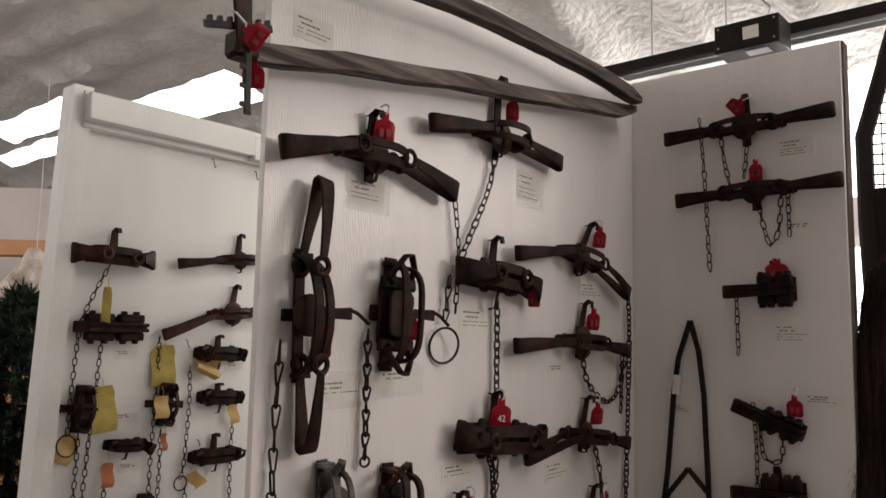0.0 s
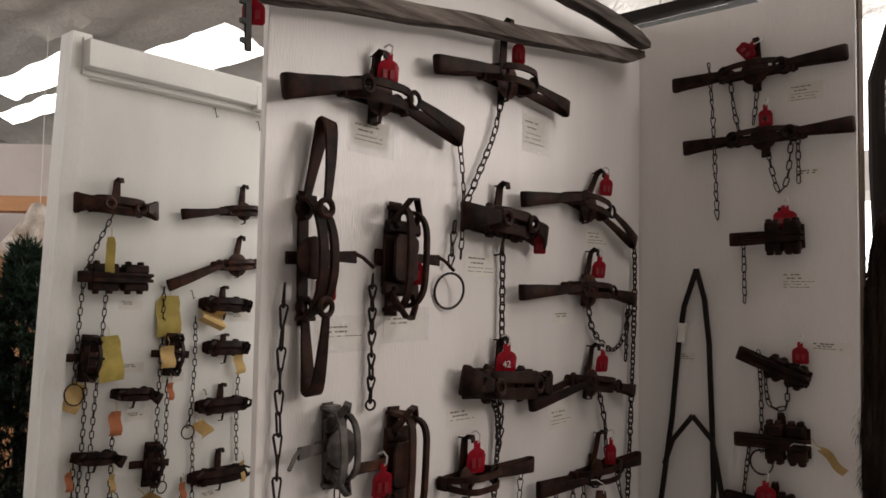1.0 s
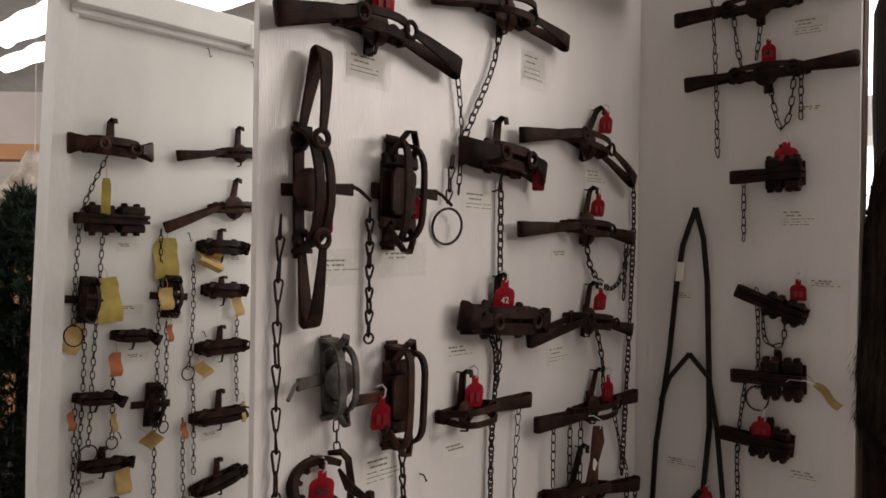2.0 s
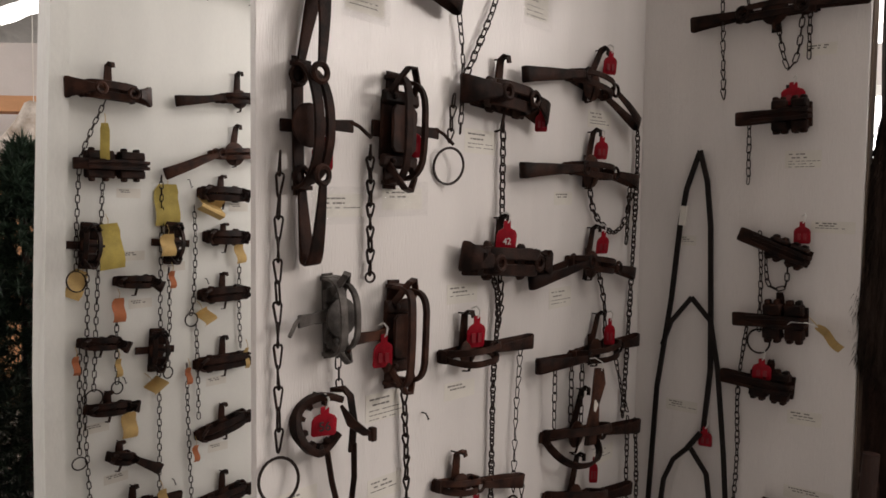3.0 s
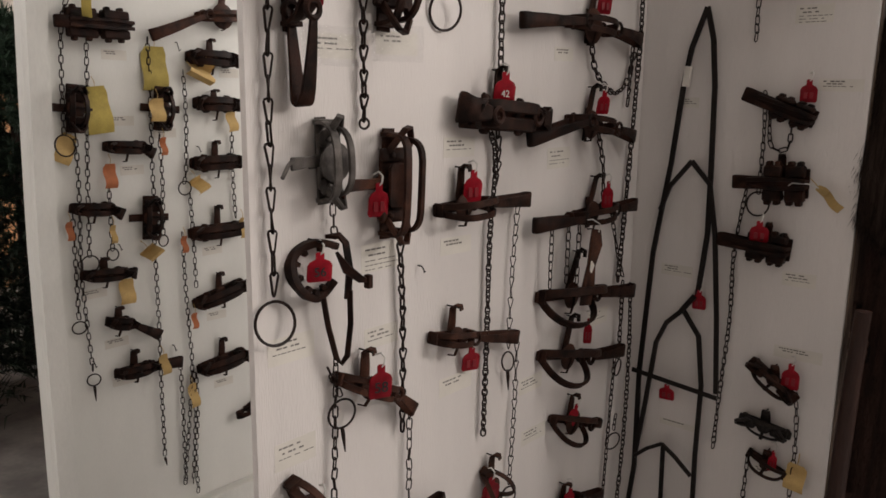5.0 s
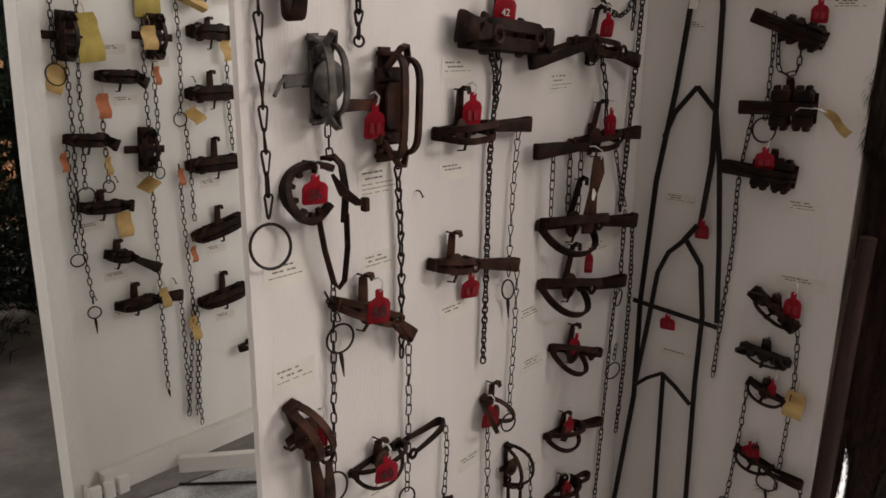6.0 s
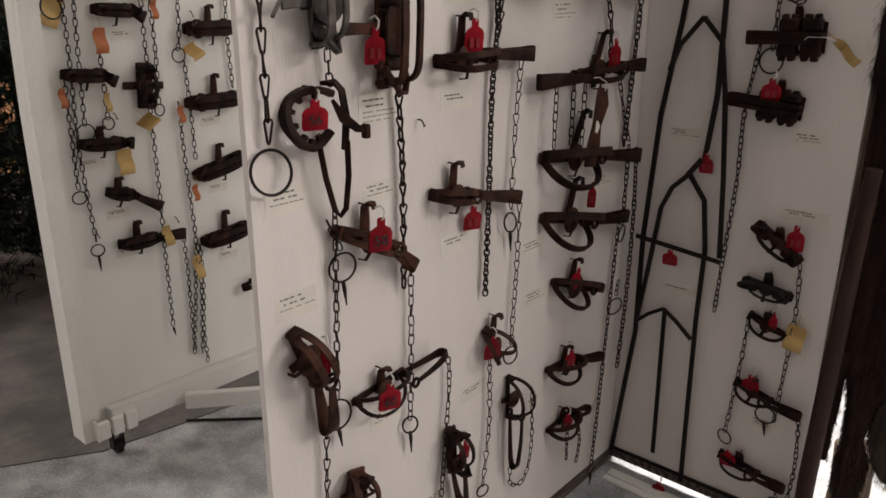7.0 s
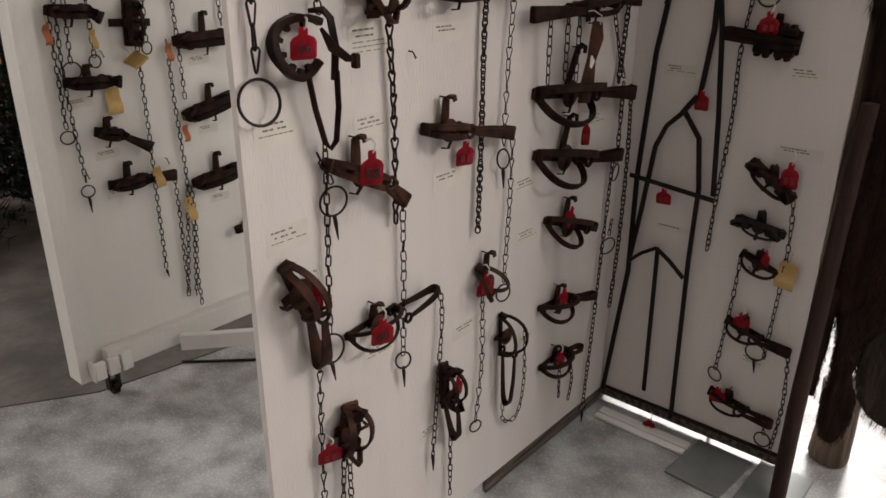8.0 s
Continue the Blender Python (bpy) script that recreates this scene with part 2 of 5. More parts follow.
def build_hall():
    bm = bmesh.new()
    nw, na = 330, 150
    grid = []
    for i in range(nw + 1):
        w = W0 + (W1 - W0) * i / nw
        row = []
        for j in range(na + 1):
            a = math.pi * j / na
            near = min(1.0, max(0.0, 5.4 - w))
            rib = 0.13 * (0.5 + 0.5 * math.cos(2 * math.pi * w / 0.74)) ** 1.3 * (0.12 + 0.88 * near)
            purlin = 0.085 * (0.5 + 0.5 * math.cos(a * 78 + 0.5 * math.sin(w * 1.3))) ** 1.4 * (1 - 0.9 * near)
            calm = 0.4 if any(w0 - 0.4 < w < w1 + 0.4 and a0 - 0.05 < a < a1 + 0.05 for w0, w1, a0, a1, _ in PANELS) else 1.0
            p = vault_point(w, a, (rib + purlin) * calm)
            p += (noise.noise_vector(p * 1.7) * 0.06 + noise.noise_vector(p * 4.5) * 0.030) * calm
            row.append(bm.verts.new(p))
        grid.append(row)
    for i in range(nw):
        for j in range(na):
            w, a = W0 + (W1 - W0) * (i + 0.5) / nw, math.pi * (j + 0.5) / na
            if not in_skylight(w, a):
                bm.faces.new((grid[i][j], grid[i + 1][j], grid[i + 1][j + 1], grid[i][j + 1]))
    ob = part("ceiling", bm, FOAM)
    ob.matrix_basis = HALL
    tagged(ob, "white sprayed foam over a ribbed arched hall roof", "ceiling", kind="structure")
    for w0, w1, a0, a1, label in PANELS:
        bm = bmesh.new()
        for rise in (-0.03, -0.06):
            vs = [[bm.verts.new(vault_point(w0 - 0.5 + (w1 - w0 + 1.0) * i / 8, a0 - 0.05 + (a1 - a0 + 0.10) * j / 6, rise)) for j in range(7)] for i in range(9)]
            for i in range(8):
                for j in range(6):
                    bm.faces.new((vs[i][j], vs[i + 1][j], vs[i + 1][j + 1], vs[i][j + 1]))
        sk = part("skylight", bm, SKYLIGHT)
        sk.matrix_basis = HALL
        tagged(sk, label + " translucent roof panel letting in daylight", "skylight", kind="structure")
    # the near wall is never in view; its dark colour cuts bounced light
    for name, w, d in (("wall_far", 13.6, 0.2), ("wall_near", -6.6, -0.2)):
        bm = bmesh.new()
        rings(bm, [[(w + k, *vault_point(w, math.pi * j / 40, 0.0).yz) for j in range(41)] for k in (0, d)])
        o = part(name, bm, WALL if w > 0 else DIM_WALL)
        o.matrix_basis = HALL
        tagged(o, "pale painted end wall of the hall" if w > 0 else "unseen brown end wall of the hall, dark to dim bounced light", "wall", kind="structure")
    o = part("floor", boxed(-8, 16, -8, 8, -0.2, 0.0), CONCRETE)
    o.matrix_basis = HALL
    tagged(o, "mottled polished grey concrete floor", "floor", kind="structure")


build_hall()
# thin sheet painting the shaded floor behind and beside the left board
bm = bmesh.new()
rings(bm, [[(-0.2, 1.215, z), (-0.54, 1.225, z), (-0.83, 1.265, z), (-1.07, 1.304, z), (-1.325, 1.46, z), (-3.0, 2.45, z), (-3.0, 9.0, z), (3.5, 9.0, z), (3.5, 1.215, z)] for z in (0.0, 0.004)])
tagged(part("floor_back", bm, SHADE_FLOOR, smooth=False), "dark concrete behind the boards, their shadow put into its colour", "floor", kind="structure")
# daylight from the long roof panel, out of view, and from the tall one on the east side
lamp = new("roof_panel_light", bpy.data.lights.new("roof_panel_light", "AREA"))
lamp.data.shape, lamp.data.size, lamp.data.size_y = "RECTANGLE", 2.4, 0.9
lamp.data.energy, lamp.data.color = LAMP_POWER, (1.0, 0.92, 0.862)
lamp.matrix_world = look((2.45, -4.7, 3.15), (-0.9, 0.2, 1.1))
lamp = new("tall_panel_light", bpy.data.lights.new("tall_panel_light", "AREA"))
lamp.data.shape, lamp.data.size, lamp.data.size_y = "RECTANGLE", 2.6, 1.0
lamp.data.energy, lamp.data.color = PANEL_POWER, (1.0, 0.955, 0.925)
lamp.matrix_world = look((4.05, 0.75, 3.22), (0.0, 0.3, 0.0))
wn = thing("window_1", "large bright side window in a pale wall", "window", kind="structure")
part("pane", boxed(4.66, 4.67, -1.7, 0.6, 0.9, 2.5), SKYLIGHT, wn)
for y0, y1, z0, z1 in ((-1.78, 0.68, 0.82, 0.898), (-1.78, 0.68, 2.502, 2.58), (-1.78, -1.702, 0.9, 2.5), (0.602, 0.68, 0.9, 2.5)):
    part("window_frame", boxed(4.62, 4.72, y0, y1, z0, z1, bevel=0.004), TRIM, wn)
for y0, y1, z0, z1 in ((-6.5, 3.0, 0.0, 0.815), (-6.5, 3.0, 2.585, 2.9), (-6.5, -1.785, 0.816, 2.584), (0.685, 3.0, 0.816, 2.584)):
    o = part("wall_side", boxed(4.65, 4.78, y0, y1, z0, z1), WALL)
    tagged(o, "pale painted side wall around the window", "wall", kind="structure")

# out of view, added pale so light bounces onto the narrow board
o = part("wall_west", boxed(-5.35, -5.2, -7.6, 3.4, 0.0, 2.9), WALL)
tagged(o, "unseen pale wall added to bounce light onto the narrow board", "wall", kind="structure")

# hidden blocker that keeps east light off the left board's lower part
o = part("wall_low", boxed(0.28, 0.38, 0.82, 3.0, 0.0, 1.75), WALL)
tagged(o, "unseen low wall added to shade the lower part of the left board", "wall", kind="structure")

# ---- the boards ----
TOP, FOOT = 2.50, 0.07


def caster(parent, x, y, top):
    c = part("caster", tube(bmesh.new(), [(x - 0.011, y, 0.026), (x - 0.009, y, 0.026), (x + 0.009, y, 0.026), (x + 0.011, y, 0.026)], [0.018, 0.026, 0.026, 0.018], 16), BLACK, parent, "black caster wheel")
    bm = bmesh.new()
    box(bm, x - 0.02, x - 0.014, y - 0.014, y + 0.014, 0.02, top - 0.004)
    box(bm, x + 0.014, x + 0.02, y - 0.014, y + 0.014, 0.02, top - 0.004)
    box(bm, x - 0.024, x + 0.024, y - 0.022, y + 0.022, top - 0.008, top + 0.002)
    part("fork", bm, BLACK, c)


def board_a():
    t = thing("display_board", "tall white painted plywood board hung with old iron traps", "display board")
    part("panel", boxed(-1.325, -0.0235, 0.0, 0.014, FOOT, TOP, bevel=0.001), PAINT, t)
    for x0, x1 in ((-1.282, -1.244), (-0.68, -0.642), (-0.062, -0.0235)):
        part("stud", boxed(x0, x1, 0.0145, 0.05, FOOT, TOP, bevel=0.002), TRIM, t)
    for z0 in (FOOT, TOP - 0.04):
        for x0, x1 in ((-1.2435, -0.681), (-0.641, -0.063)):
            part("rail", boxed(x0, x1, 0.0145, 0.05, z0, z0 + 0.04, bevel=0.002), TRIM, t)
    for x in (-1.1, -0.45):
        part("glide", tube(bmesh.new(), [(x, 0.035, 0.0), (x, 0.035, FOOT + 0.002)], 0.007, 8), ALU, t, "small steel glide")
    # added so that no light leaks under the board near the corner
    part("kick_board", boxed(-0.62, 0.034, 0.016, 0.030, 0.0, FOOT - 0.0005, bevel=0.002), WOOD, t, "weathered grey board added to block light underneath")


def board_b():
    t = thing("display_board", "narrow white painted board joined at the corner, hung with traps", "display board")
    part("panel", boxed(-0.02, -0.006, -0.566, 0.012, FOOT, TOP, bevel=0.001), PAINT, t)
    for y0, y1 in ((-0.566, -0.528), (-0.028, 0.012)):
        part("stud", boxed(-0.0055, 0.035, y0, y1, FOOT, TOP, bevel=0.002), TRIM, t)
    for z0 in (FOOT, TOP - 0.04):
        part("rail", boxed(-0.0055, 0.035, -0.5275, -0.0285, z0, z0 + 0.04, bevel=0.002), TRIM, t)
    part("edge_strip", boxed(-0.012, 0.03, -0.571, -0.5665, FOOT, TOP, bevel=0.001), LOG, t, "bare brown wooden edge")
    # added to close most of the gap against light from behind
    part("kick_board", boxed(0.004, 0.034, -0.560, 0.0155, FOOT - 0.050, FOOT - 0.0005, bevel=0.002), WOOD, t, "weathered grey board added to block light underneath")
    part("base_angle", boxed(-0.030, -0.021, -0.567, -0.005, FOOT + 0.001, FOOT + 0.010, bevel=0.001), BLACK, t, "black steel bottom angle")


def board_c():
    t = thing("display_board", "white painted trap board on casters with framed edges", "display board")

    def bowed(x0, x1, y0, y1, z0, z1):
        """An upright timber, plumb below and bowed inwards towards its top."""
        rows = []
        for i in range(17):
            z = z0 + (z1 - z0) * i / 16
            d = 0.046 * max(0.0, (z - 1.1) / 1.35) ** 1.2
            rows.append([(x0 + d, y0, z), (x1 + d, y0, z), (x1 + d, y1, z), (x0 + d, y1, z)])
        return rings(bmesh.new(), rows)
    part("panel", boxed(-1.095, 0.12, 1.25, 1.262, 0.108, 2.45, bevel=0.001), PAINT_C, t)
    part("stud", bowed(-1.152, -1.096, 1.222, 1.2495, 0.102, 2.458), TRIM, t)
    part("stud", bowed(-1.152, -1.139, 1.2505, 1.30, 0.102, 2.458), TRIM, t)
    part("stud", boxed(0.06, 0.12, 1.222, 1.2495, 0.10, 2.458, bevel=0.002), TRIM, t)
    part("top_cleat", boxed(-1.078, -0.50, 1.176, 1.2135, 2.352, 2.434, bevel=0.003), TRIM, t)
    part("top_cleat", boxed(-0.498, 0.05, 1.180, 1.2135, 2.338, 2.420, bevel=0.003), TRIM, t)
    part("top_batten", boxed(-1.078, 0.05, 1.214, 1.2492, 2.334, 2.445, bevel=0.002), TRIM, t)
    part("bottom_rail", boxed(-1.062, 0.05, 1.206, 1.249, 0.112, 0.188, bevel=0.003), TRIM, t)
    for x in (-1.117, -1.072, -1.027):
        part("block", boxed(x, x + 0.036, 1.186, 1.2055, 0.110, 0.170, bevel=0.003), TRIM, t)
    part("end_cap", boxed(-1.125, -1.1185, 1.182, 1.221, 0.110, 0.180, bevel=0.002), TRIM, t)
    caster(t, -1.035, 1.262, 0.094)
    caster(t, -0.05, 1.235, 0.094)
    o = part("foot_board", boxed(0, 0.60, -0.015, 0.015, 0.100, 0.155, bevel=0.003), TRIM, t)
    o.matrix_basis = pose(-0.815, 1.190, 0, 0, 0, -39.5)


board_a()
board_b()
board_c()

# ---- traps ----


def spring_mesh(length, w, gap, thick=0.004):
    """A long spring: one flat bar folded over at its far end, with an eye at each open end."""
    bm = bmesh.new()
    n = 7
    low = [(length * i / n, 0, 0.007 + 0.007 * i / n) for i in range(n)]
    fold = [(length - 0.008 + 0.010 * math.sin(a), 0, 0.024 - 0.009 * math.cos(a)) for a in (0.3, 0.9, 1.57, 2.2, 2.8)]
    high = [(length * (1 - i / n), 0, 0.034 + (gap - 0.034) * i / n + 0.003 * math.sin(math.pi * i / n)) for i in range(1, n + 1)]
    pts = low + fold + high
    ws = [w * (0.44 + 0.52 * i / n) for i in range(n)] + [w] * 5 + [w * (0.96 - 0.52 * i / n) for i in range(1, n + 1)]
    strip(bm, pts, (0, 1, 0), ws, thick)
    for z in (0.007, gap):
        tube(bm, circle(min(w * 0.40, 0.0145), 14, x=-w * 0.34, z=z), thick * 0.95, 6, closed=True)
    return bm


def jaw_mesh(span, height, square, thick, w):
    bm = bmesh.new()
    pts = []
    for i in range(15):
        a = math.pi * i / 14
        c, s = math.cos(a), math.sin(a)
        e = 2.0 / square
        pts.append((-span / 2 * math.copysign(abs(c) ** e, c), 0, 0.006 + height * abs(s) ** e))
    return strip(bm, pts, (0, 1, 0), w, thick)


def trap(label, board, u, z, turn, span, height, springs=(), w=0.030, square=2.2, spread=6.0, pan=0.03, hang=0.0, lean=0.0, body=0.0, plate=0.62, arm=0.0, mat=None, thick=0.004, cross=0.0, gap=0.055, out=0.004, band=0.42, pan_z=0.020, square_pan=()):
    """An old foothold trap with its base against the board. springs: (place of the far end along and up, side), side 1 or -1.
    spread: how far each jaw leans away from upright. hang: length of the upright bar on its nail. body: width of a broad flat spring beneath."""
    mat = mat or IRON
    t = thing("trap", label, "trap", on(board, u, z, out, turn), group="old foothold traps")
    part("base", strip(bmesh.new(), [(-span * 0.56, 0, 0.003), (-span * 0.2, 0, 0.002), (span * 0.2, 0, 0.002), (span * 0.56, 0, 0.003)], (0, 1, 0), w * 0.7, thick), mat, t)
    if cross:
        part("cross_bar", strip(bmesh.new(), [(0, -cross * 0.5, 0.006), (0, 0, 0.0065), (0, cross * 0.5, 0.006)], (1, 0, 0), w * 0.6, thick), mat, t)
    for k in (-1, 1):
        j = part("jaw", wobble(jaw_mesh(span * (1.0 if k > 0 else 0.93), height * (1 if k > 0 else 0.95), square, thick * 1.3, w * band), 0.001, 30, k), mat, t)
        j.matrix_basis = pose(0, k * w * 0.16, 0, -k * (spread if k < 0 or spread < 25 else spread * 0.25), 0, 0)
        post = part("post", boxed(k * span * 0.5 - 0.004, k * span * 0.5 + 0.004, -w * 0.4, w * 0.4, 0.0, 0.022, bevel=0.001), mat, t)
    for tip_u, tip_z, k in springs:
        eye = Vector((u, z)) + Vector((math.cos(radians(turn)), math.sin(radians(turn)))) * (k * span * 0.46)
        way = Vector((tip_u, tip_z)) - eye
        o = part("spring", wobble(spring_mesh(way.length, w, gap, thick), 0.0015, 14, tip_u * 9), mat, t)
        o.matrix_basis = pose(k * span * 0.46, 0, 0.002, 0, 0, math.degrees(math.atan2(way.y, way.x)) - turn)
    if pan:
        o = part("pan", wobble(disc(bmesh.new(), pan, pan_z, pan_z + 0.0035, 0.003), 0.0008, 40), IRON_RED if mat is IRON else mat, t)
        part("pan_post", tube(bmesh.new(), [(0, 0, 0.004), (0, 0, pan_z + 0.001)], 0.004, 6), mat, t)
        part("dog", strip(bmesh.new(), [(0, -w * 1.2, 0.008), (0, -w * 1.15, 0.024), (0.003, -w * 0.3, 0.03), (0.004, w * 0.1, 0.028)], (1, 0, 0), 0.008, 0.003), mat, t)
    if square_pan:
        a, b = square_pan
        bm = rings(bmesh.new(), [[(x * a * k, y * b * k, zz) for x, y in ((-0.5, -0.36), (-0.40, -0.5), (0.40, -0.5), (0.5, -0.36), (0.5, 0.36), (0.40, 0.5), (-0.40, 0.5), (-0.5, 0.36))] for k, zz in ((0.97, 0.034), (1.0, 0.036), (1.0, 0.038), (0.95, 0.040))])
        part("pan", wobble(bm, 0.0015, 25), IRON_RED, t, "rounded square rusty pan")
    if body:
        bm = boxed(-span * plate, span * plate, -body / 2, body / 2, 0.008, 0.017, bevel=0.003)
        part("flat_spring", wobble(bm, 0.002, 20), mat, t)
        for k in (-1, 1):
            part("cheek", wobble(boxed(k * span * 0.30 - 0.013, k * span * 0.30 + 0.013, -body * 0.62, body * 0.62, 0.018, 0.032, bevel=0.005), 0.003, 25, k), mat, t)
            x = k * span
            part("ear", strip(bmesh.new(), [(x * 0.30, -body * 0.45, 0.022), (x * 0.46, -body * 0.42, 0.036), (x * 0.58, -body * 0.10, 0.050), (x * 0.56, body * 0.22, 0.058), (x * 0.42, body * 0.42, 0.046), (x * 0.34, body * 0.40, 0.030)], (0, 0, 1), 0.014, 0.006), mat, t)
            part("rivet", tube(bmesh.new(), [(x * 0.30, body * 0.3, 0.03), (x * 0.30, body * 0.3, 0.037), (x * 0.30, body * 0.3, 0.039)], [0.006, 0.005, 0.002], 8), mat, t)
    if arm:
        s = math.copysign(1, arm)
        part("arm", strip(bmesh.new(), [(0.004, 0, 0.012), (0.004, -arm * 0.6, 0.026), (0.004, -arm, 0.030)], (1, 0, 0), [0.024, 0.018, 0.022], 0.005), mat, t)
        part("arm_pin", tube(bmesh.new(), [(0.012, -arm * 0.93, 0.030), (0.004, -arm * 0.98 - s * 0.012, 0.036), (-0.014, -arm - s * 0.030, 0.044)], 0.0034, 6), mat, t)
    if hang:
        # upright bar with a curled top, on a nail
        q = pose(0, 0, 0, 0, 0, lean - turn)
        o = part("hanger", strip(bmesh.new(), [(0, -0.01, 0.006), (0, hang * 0.5, 0.010), (0, hang * 0.9, 0.012), (0.003, hang, 0.020), (0.006, hang * 0.98, 0.028), (0.008, hang * 0.84, 0.029)], (1, 0, 0), [0.028, 0.026, 0.022, 0.018, 0.014, 0.012], thick), mat, t)
        o.matrix_basis = q
        o = part("nail", tube(bmesh.new(), [(0, hang * 0.93, -out), (0.001, hang * 0.93, 0.03), (0.001, hang * 0.93, 0.031)], [0.0018, 0.0018, 0.004], 6), BLACK, t)
        o.matrix_basis = q
    return t


def jump_trap(label, board, u, z, turn, left, right, tall, hang=0.0, lean=0.0, mat=None, seed=0):
    """A jump trap: a long folded flat spring with notched jaw blocks above and below its one end."""
    mat = mat or IRON
    t = thing("trap", label, "trap", on(board, u, z, 0.004, turn), group="old foothold traps")
    part("base", wobble(boxed(-right * 0.35, right, -tall * 0.36, tall * 0.36, 0.001, 0.008, bevel=0.002), 0.0015, 20, seed), mat, t)
    pts = [(right * 0.6, 0, 0.011), (-left * 0.5, 0, 0.012), (-left + 0.010, 0, 0.013), (-left + 0.002, 0, 0.018), (-left, 0, 0.026), (-left + 0.003, 0, 0.034), (-left + 0.012, 0, 0.038), (-left * 0.4, 0, 0.041), (right * 0.3, 0, 0.043), (right * 0.95, 0, 0.040)]
    part("flat_spring", wobble(strip(bmesh.new(), pts, (0, 1, 0), [0.026, 0.030, 0.033, 0.033, 0.033, 0.033, 0.033, 0.032, 0.028, 0.022], 0.005), 0.001, 18, seed), mat, t)
    for k in (-1, 1):
        jaw = [(-left * 0.62, k * 0.008, 0.044), (-left * 0.1, k * 0.010, 0.048), (right * 0.5, k * 0.011, 0.049), (right * 0.98, k * 0.008, 0.045), (right * 1.02, k * 0.006, 0.020)]
        part("jaw", wobble(strip(bmesh.new(), jaw, (0, 1, 0), 0.010, 0.007), 0.001, 30, seed + k), mat, t)
        for x0, x1 in ((-right * 0.38, right * 0.22), (right * 0.34, right * 0.92)):
            bm = boxed(x0, x1, *sorted((k * 0.014, k * tall * 0.44)), 0.008, 0.040, bevel=0.004)
            for q in (0.22, 0.72):
                xm = x0 + (x1 - x0) * q
                box(bm, xm - 0.007, xm + 0.007, *sorted((k * tall * 0.40, k * tall * 0.54)), 0.012, 0.034, bevel=0.003)
            part("jaw_block", wobble(bm, 0.002, 28, seed + x0 * 40 + k), mat, t, "notched iron block")
    part("pivot", tube(bmesh.new(), [(right * 0.40, -tall * 0.46, 0.030), (right * 0.40, 0, 0.031), (right * 0.40, tall * 0.46, 0.030)], 0.0045, 8), mat, t)
    if hang:
        q = pose(0, 0, 0, 0, 0, lean - turn)
        o = part("hanger", strip(bmesh.new(), [(0.01, tall * 0.2, 0.010), (0.01, tall * 0.5 + hang * 0.6, 0.012), (0.012, tall * 0.5 + hang, 0.020), (0.014, tall * 0.5 + hang * 0.9, 0.028)], (1, 0, 0), [0.022, 0.020, 0.016, 0.012], 0.004), mat, t)
        o.matrix_basis = q
        o = part("nail", tube(bmesh.new(), [(0.01, tall * 0.5 + hang * 0.9, -0.004), (0.01, tall * 0.5 + hang * 0.9, 0.03), (0.01, tall * 0.5 + hang * 0.9, 0.031)], [0.0018, 0.0018, 0.004], 6), BLACK, t)
        o.matrix_basis = q
    return t


# ---- chains: each link is an object on one shared mesh ----
LINKS = {}


def link_mesh(length, wire, fat):
    key = (length, wire, fat)
    if key not in LINKS:
        bm = bmesh.new()
        half, r = length / 2, length * fat / 2
        pts = [(r * math.cos(a), half - r * 1.0 + r * math.sin(a) if s > 0 else -(half - r) + r * math.sin(a), 0)
               for s, a in [(1, 0), (1, 0.7), (1, 1.57), (1, 2.44), (1, 3.14), (-1, 3.14), (-1, 3.84), (-1, 4.71), (-1, 5.58), (-1, 6.28)]]
        if length > 0.027:
            pts = [(x * (0.42 + 0.85 * (half - y) / length), y, 0.25 * x * y / half) for x, y, _ in pts]
        tube(bm, pts, wire, 4, closed=True)
        me = bpy.data.meshes.new("link")
        bm.to_mesh(me)
        bm.free()
        me.materials.append(CHAIN)
        me.polygons.foreach_set("use_smooth", [True] * len(me.polygons))
        LINKS[key] = me
    return LINKS[key]


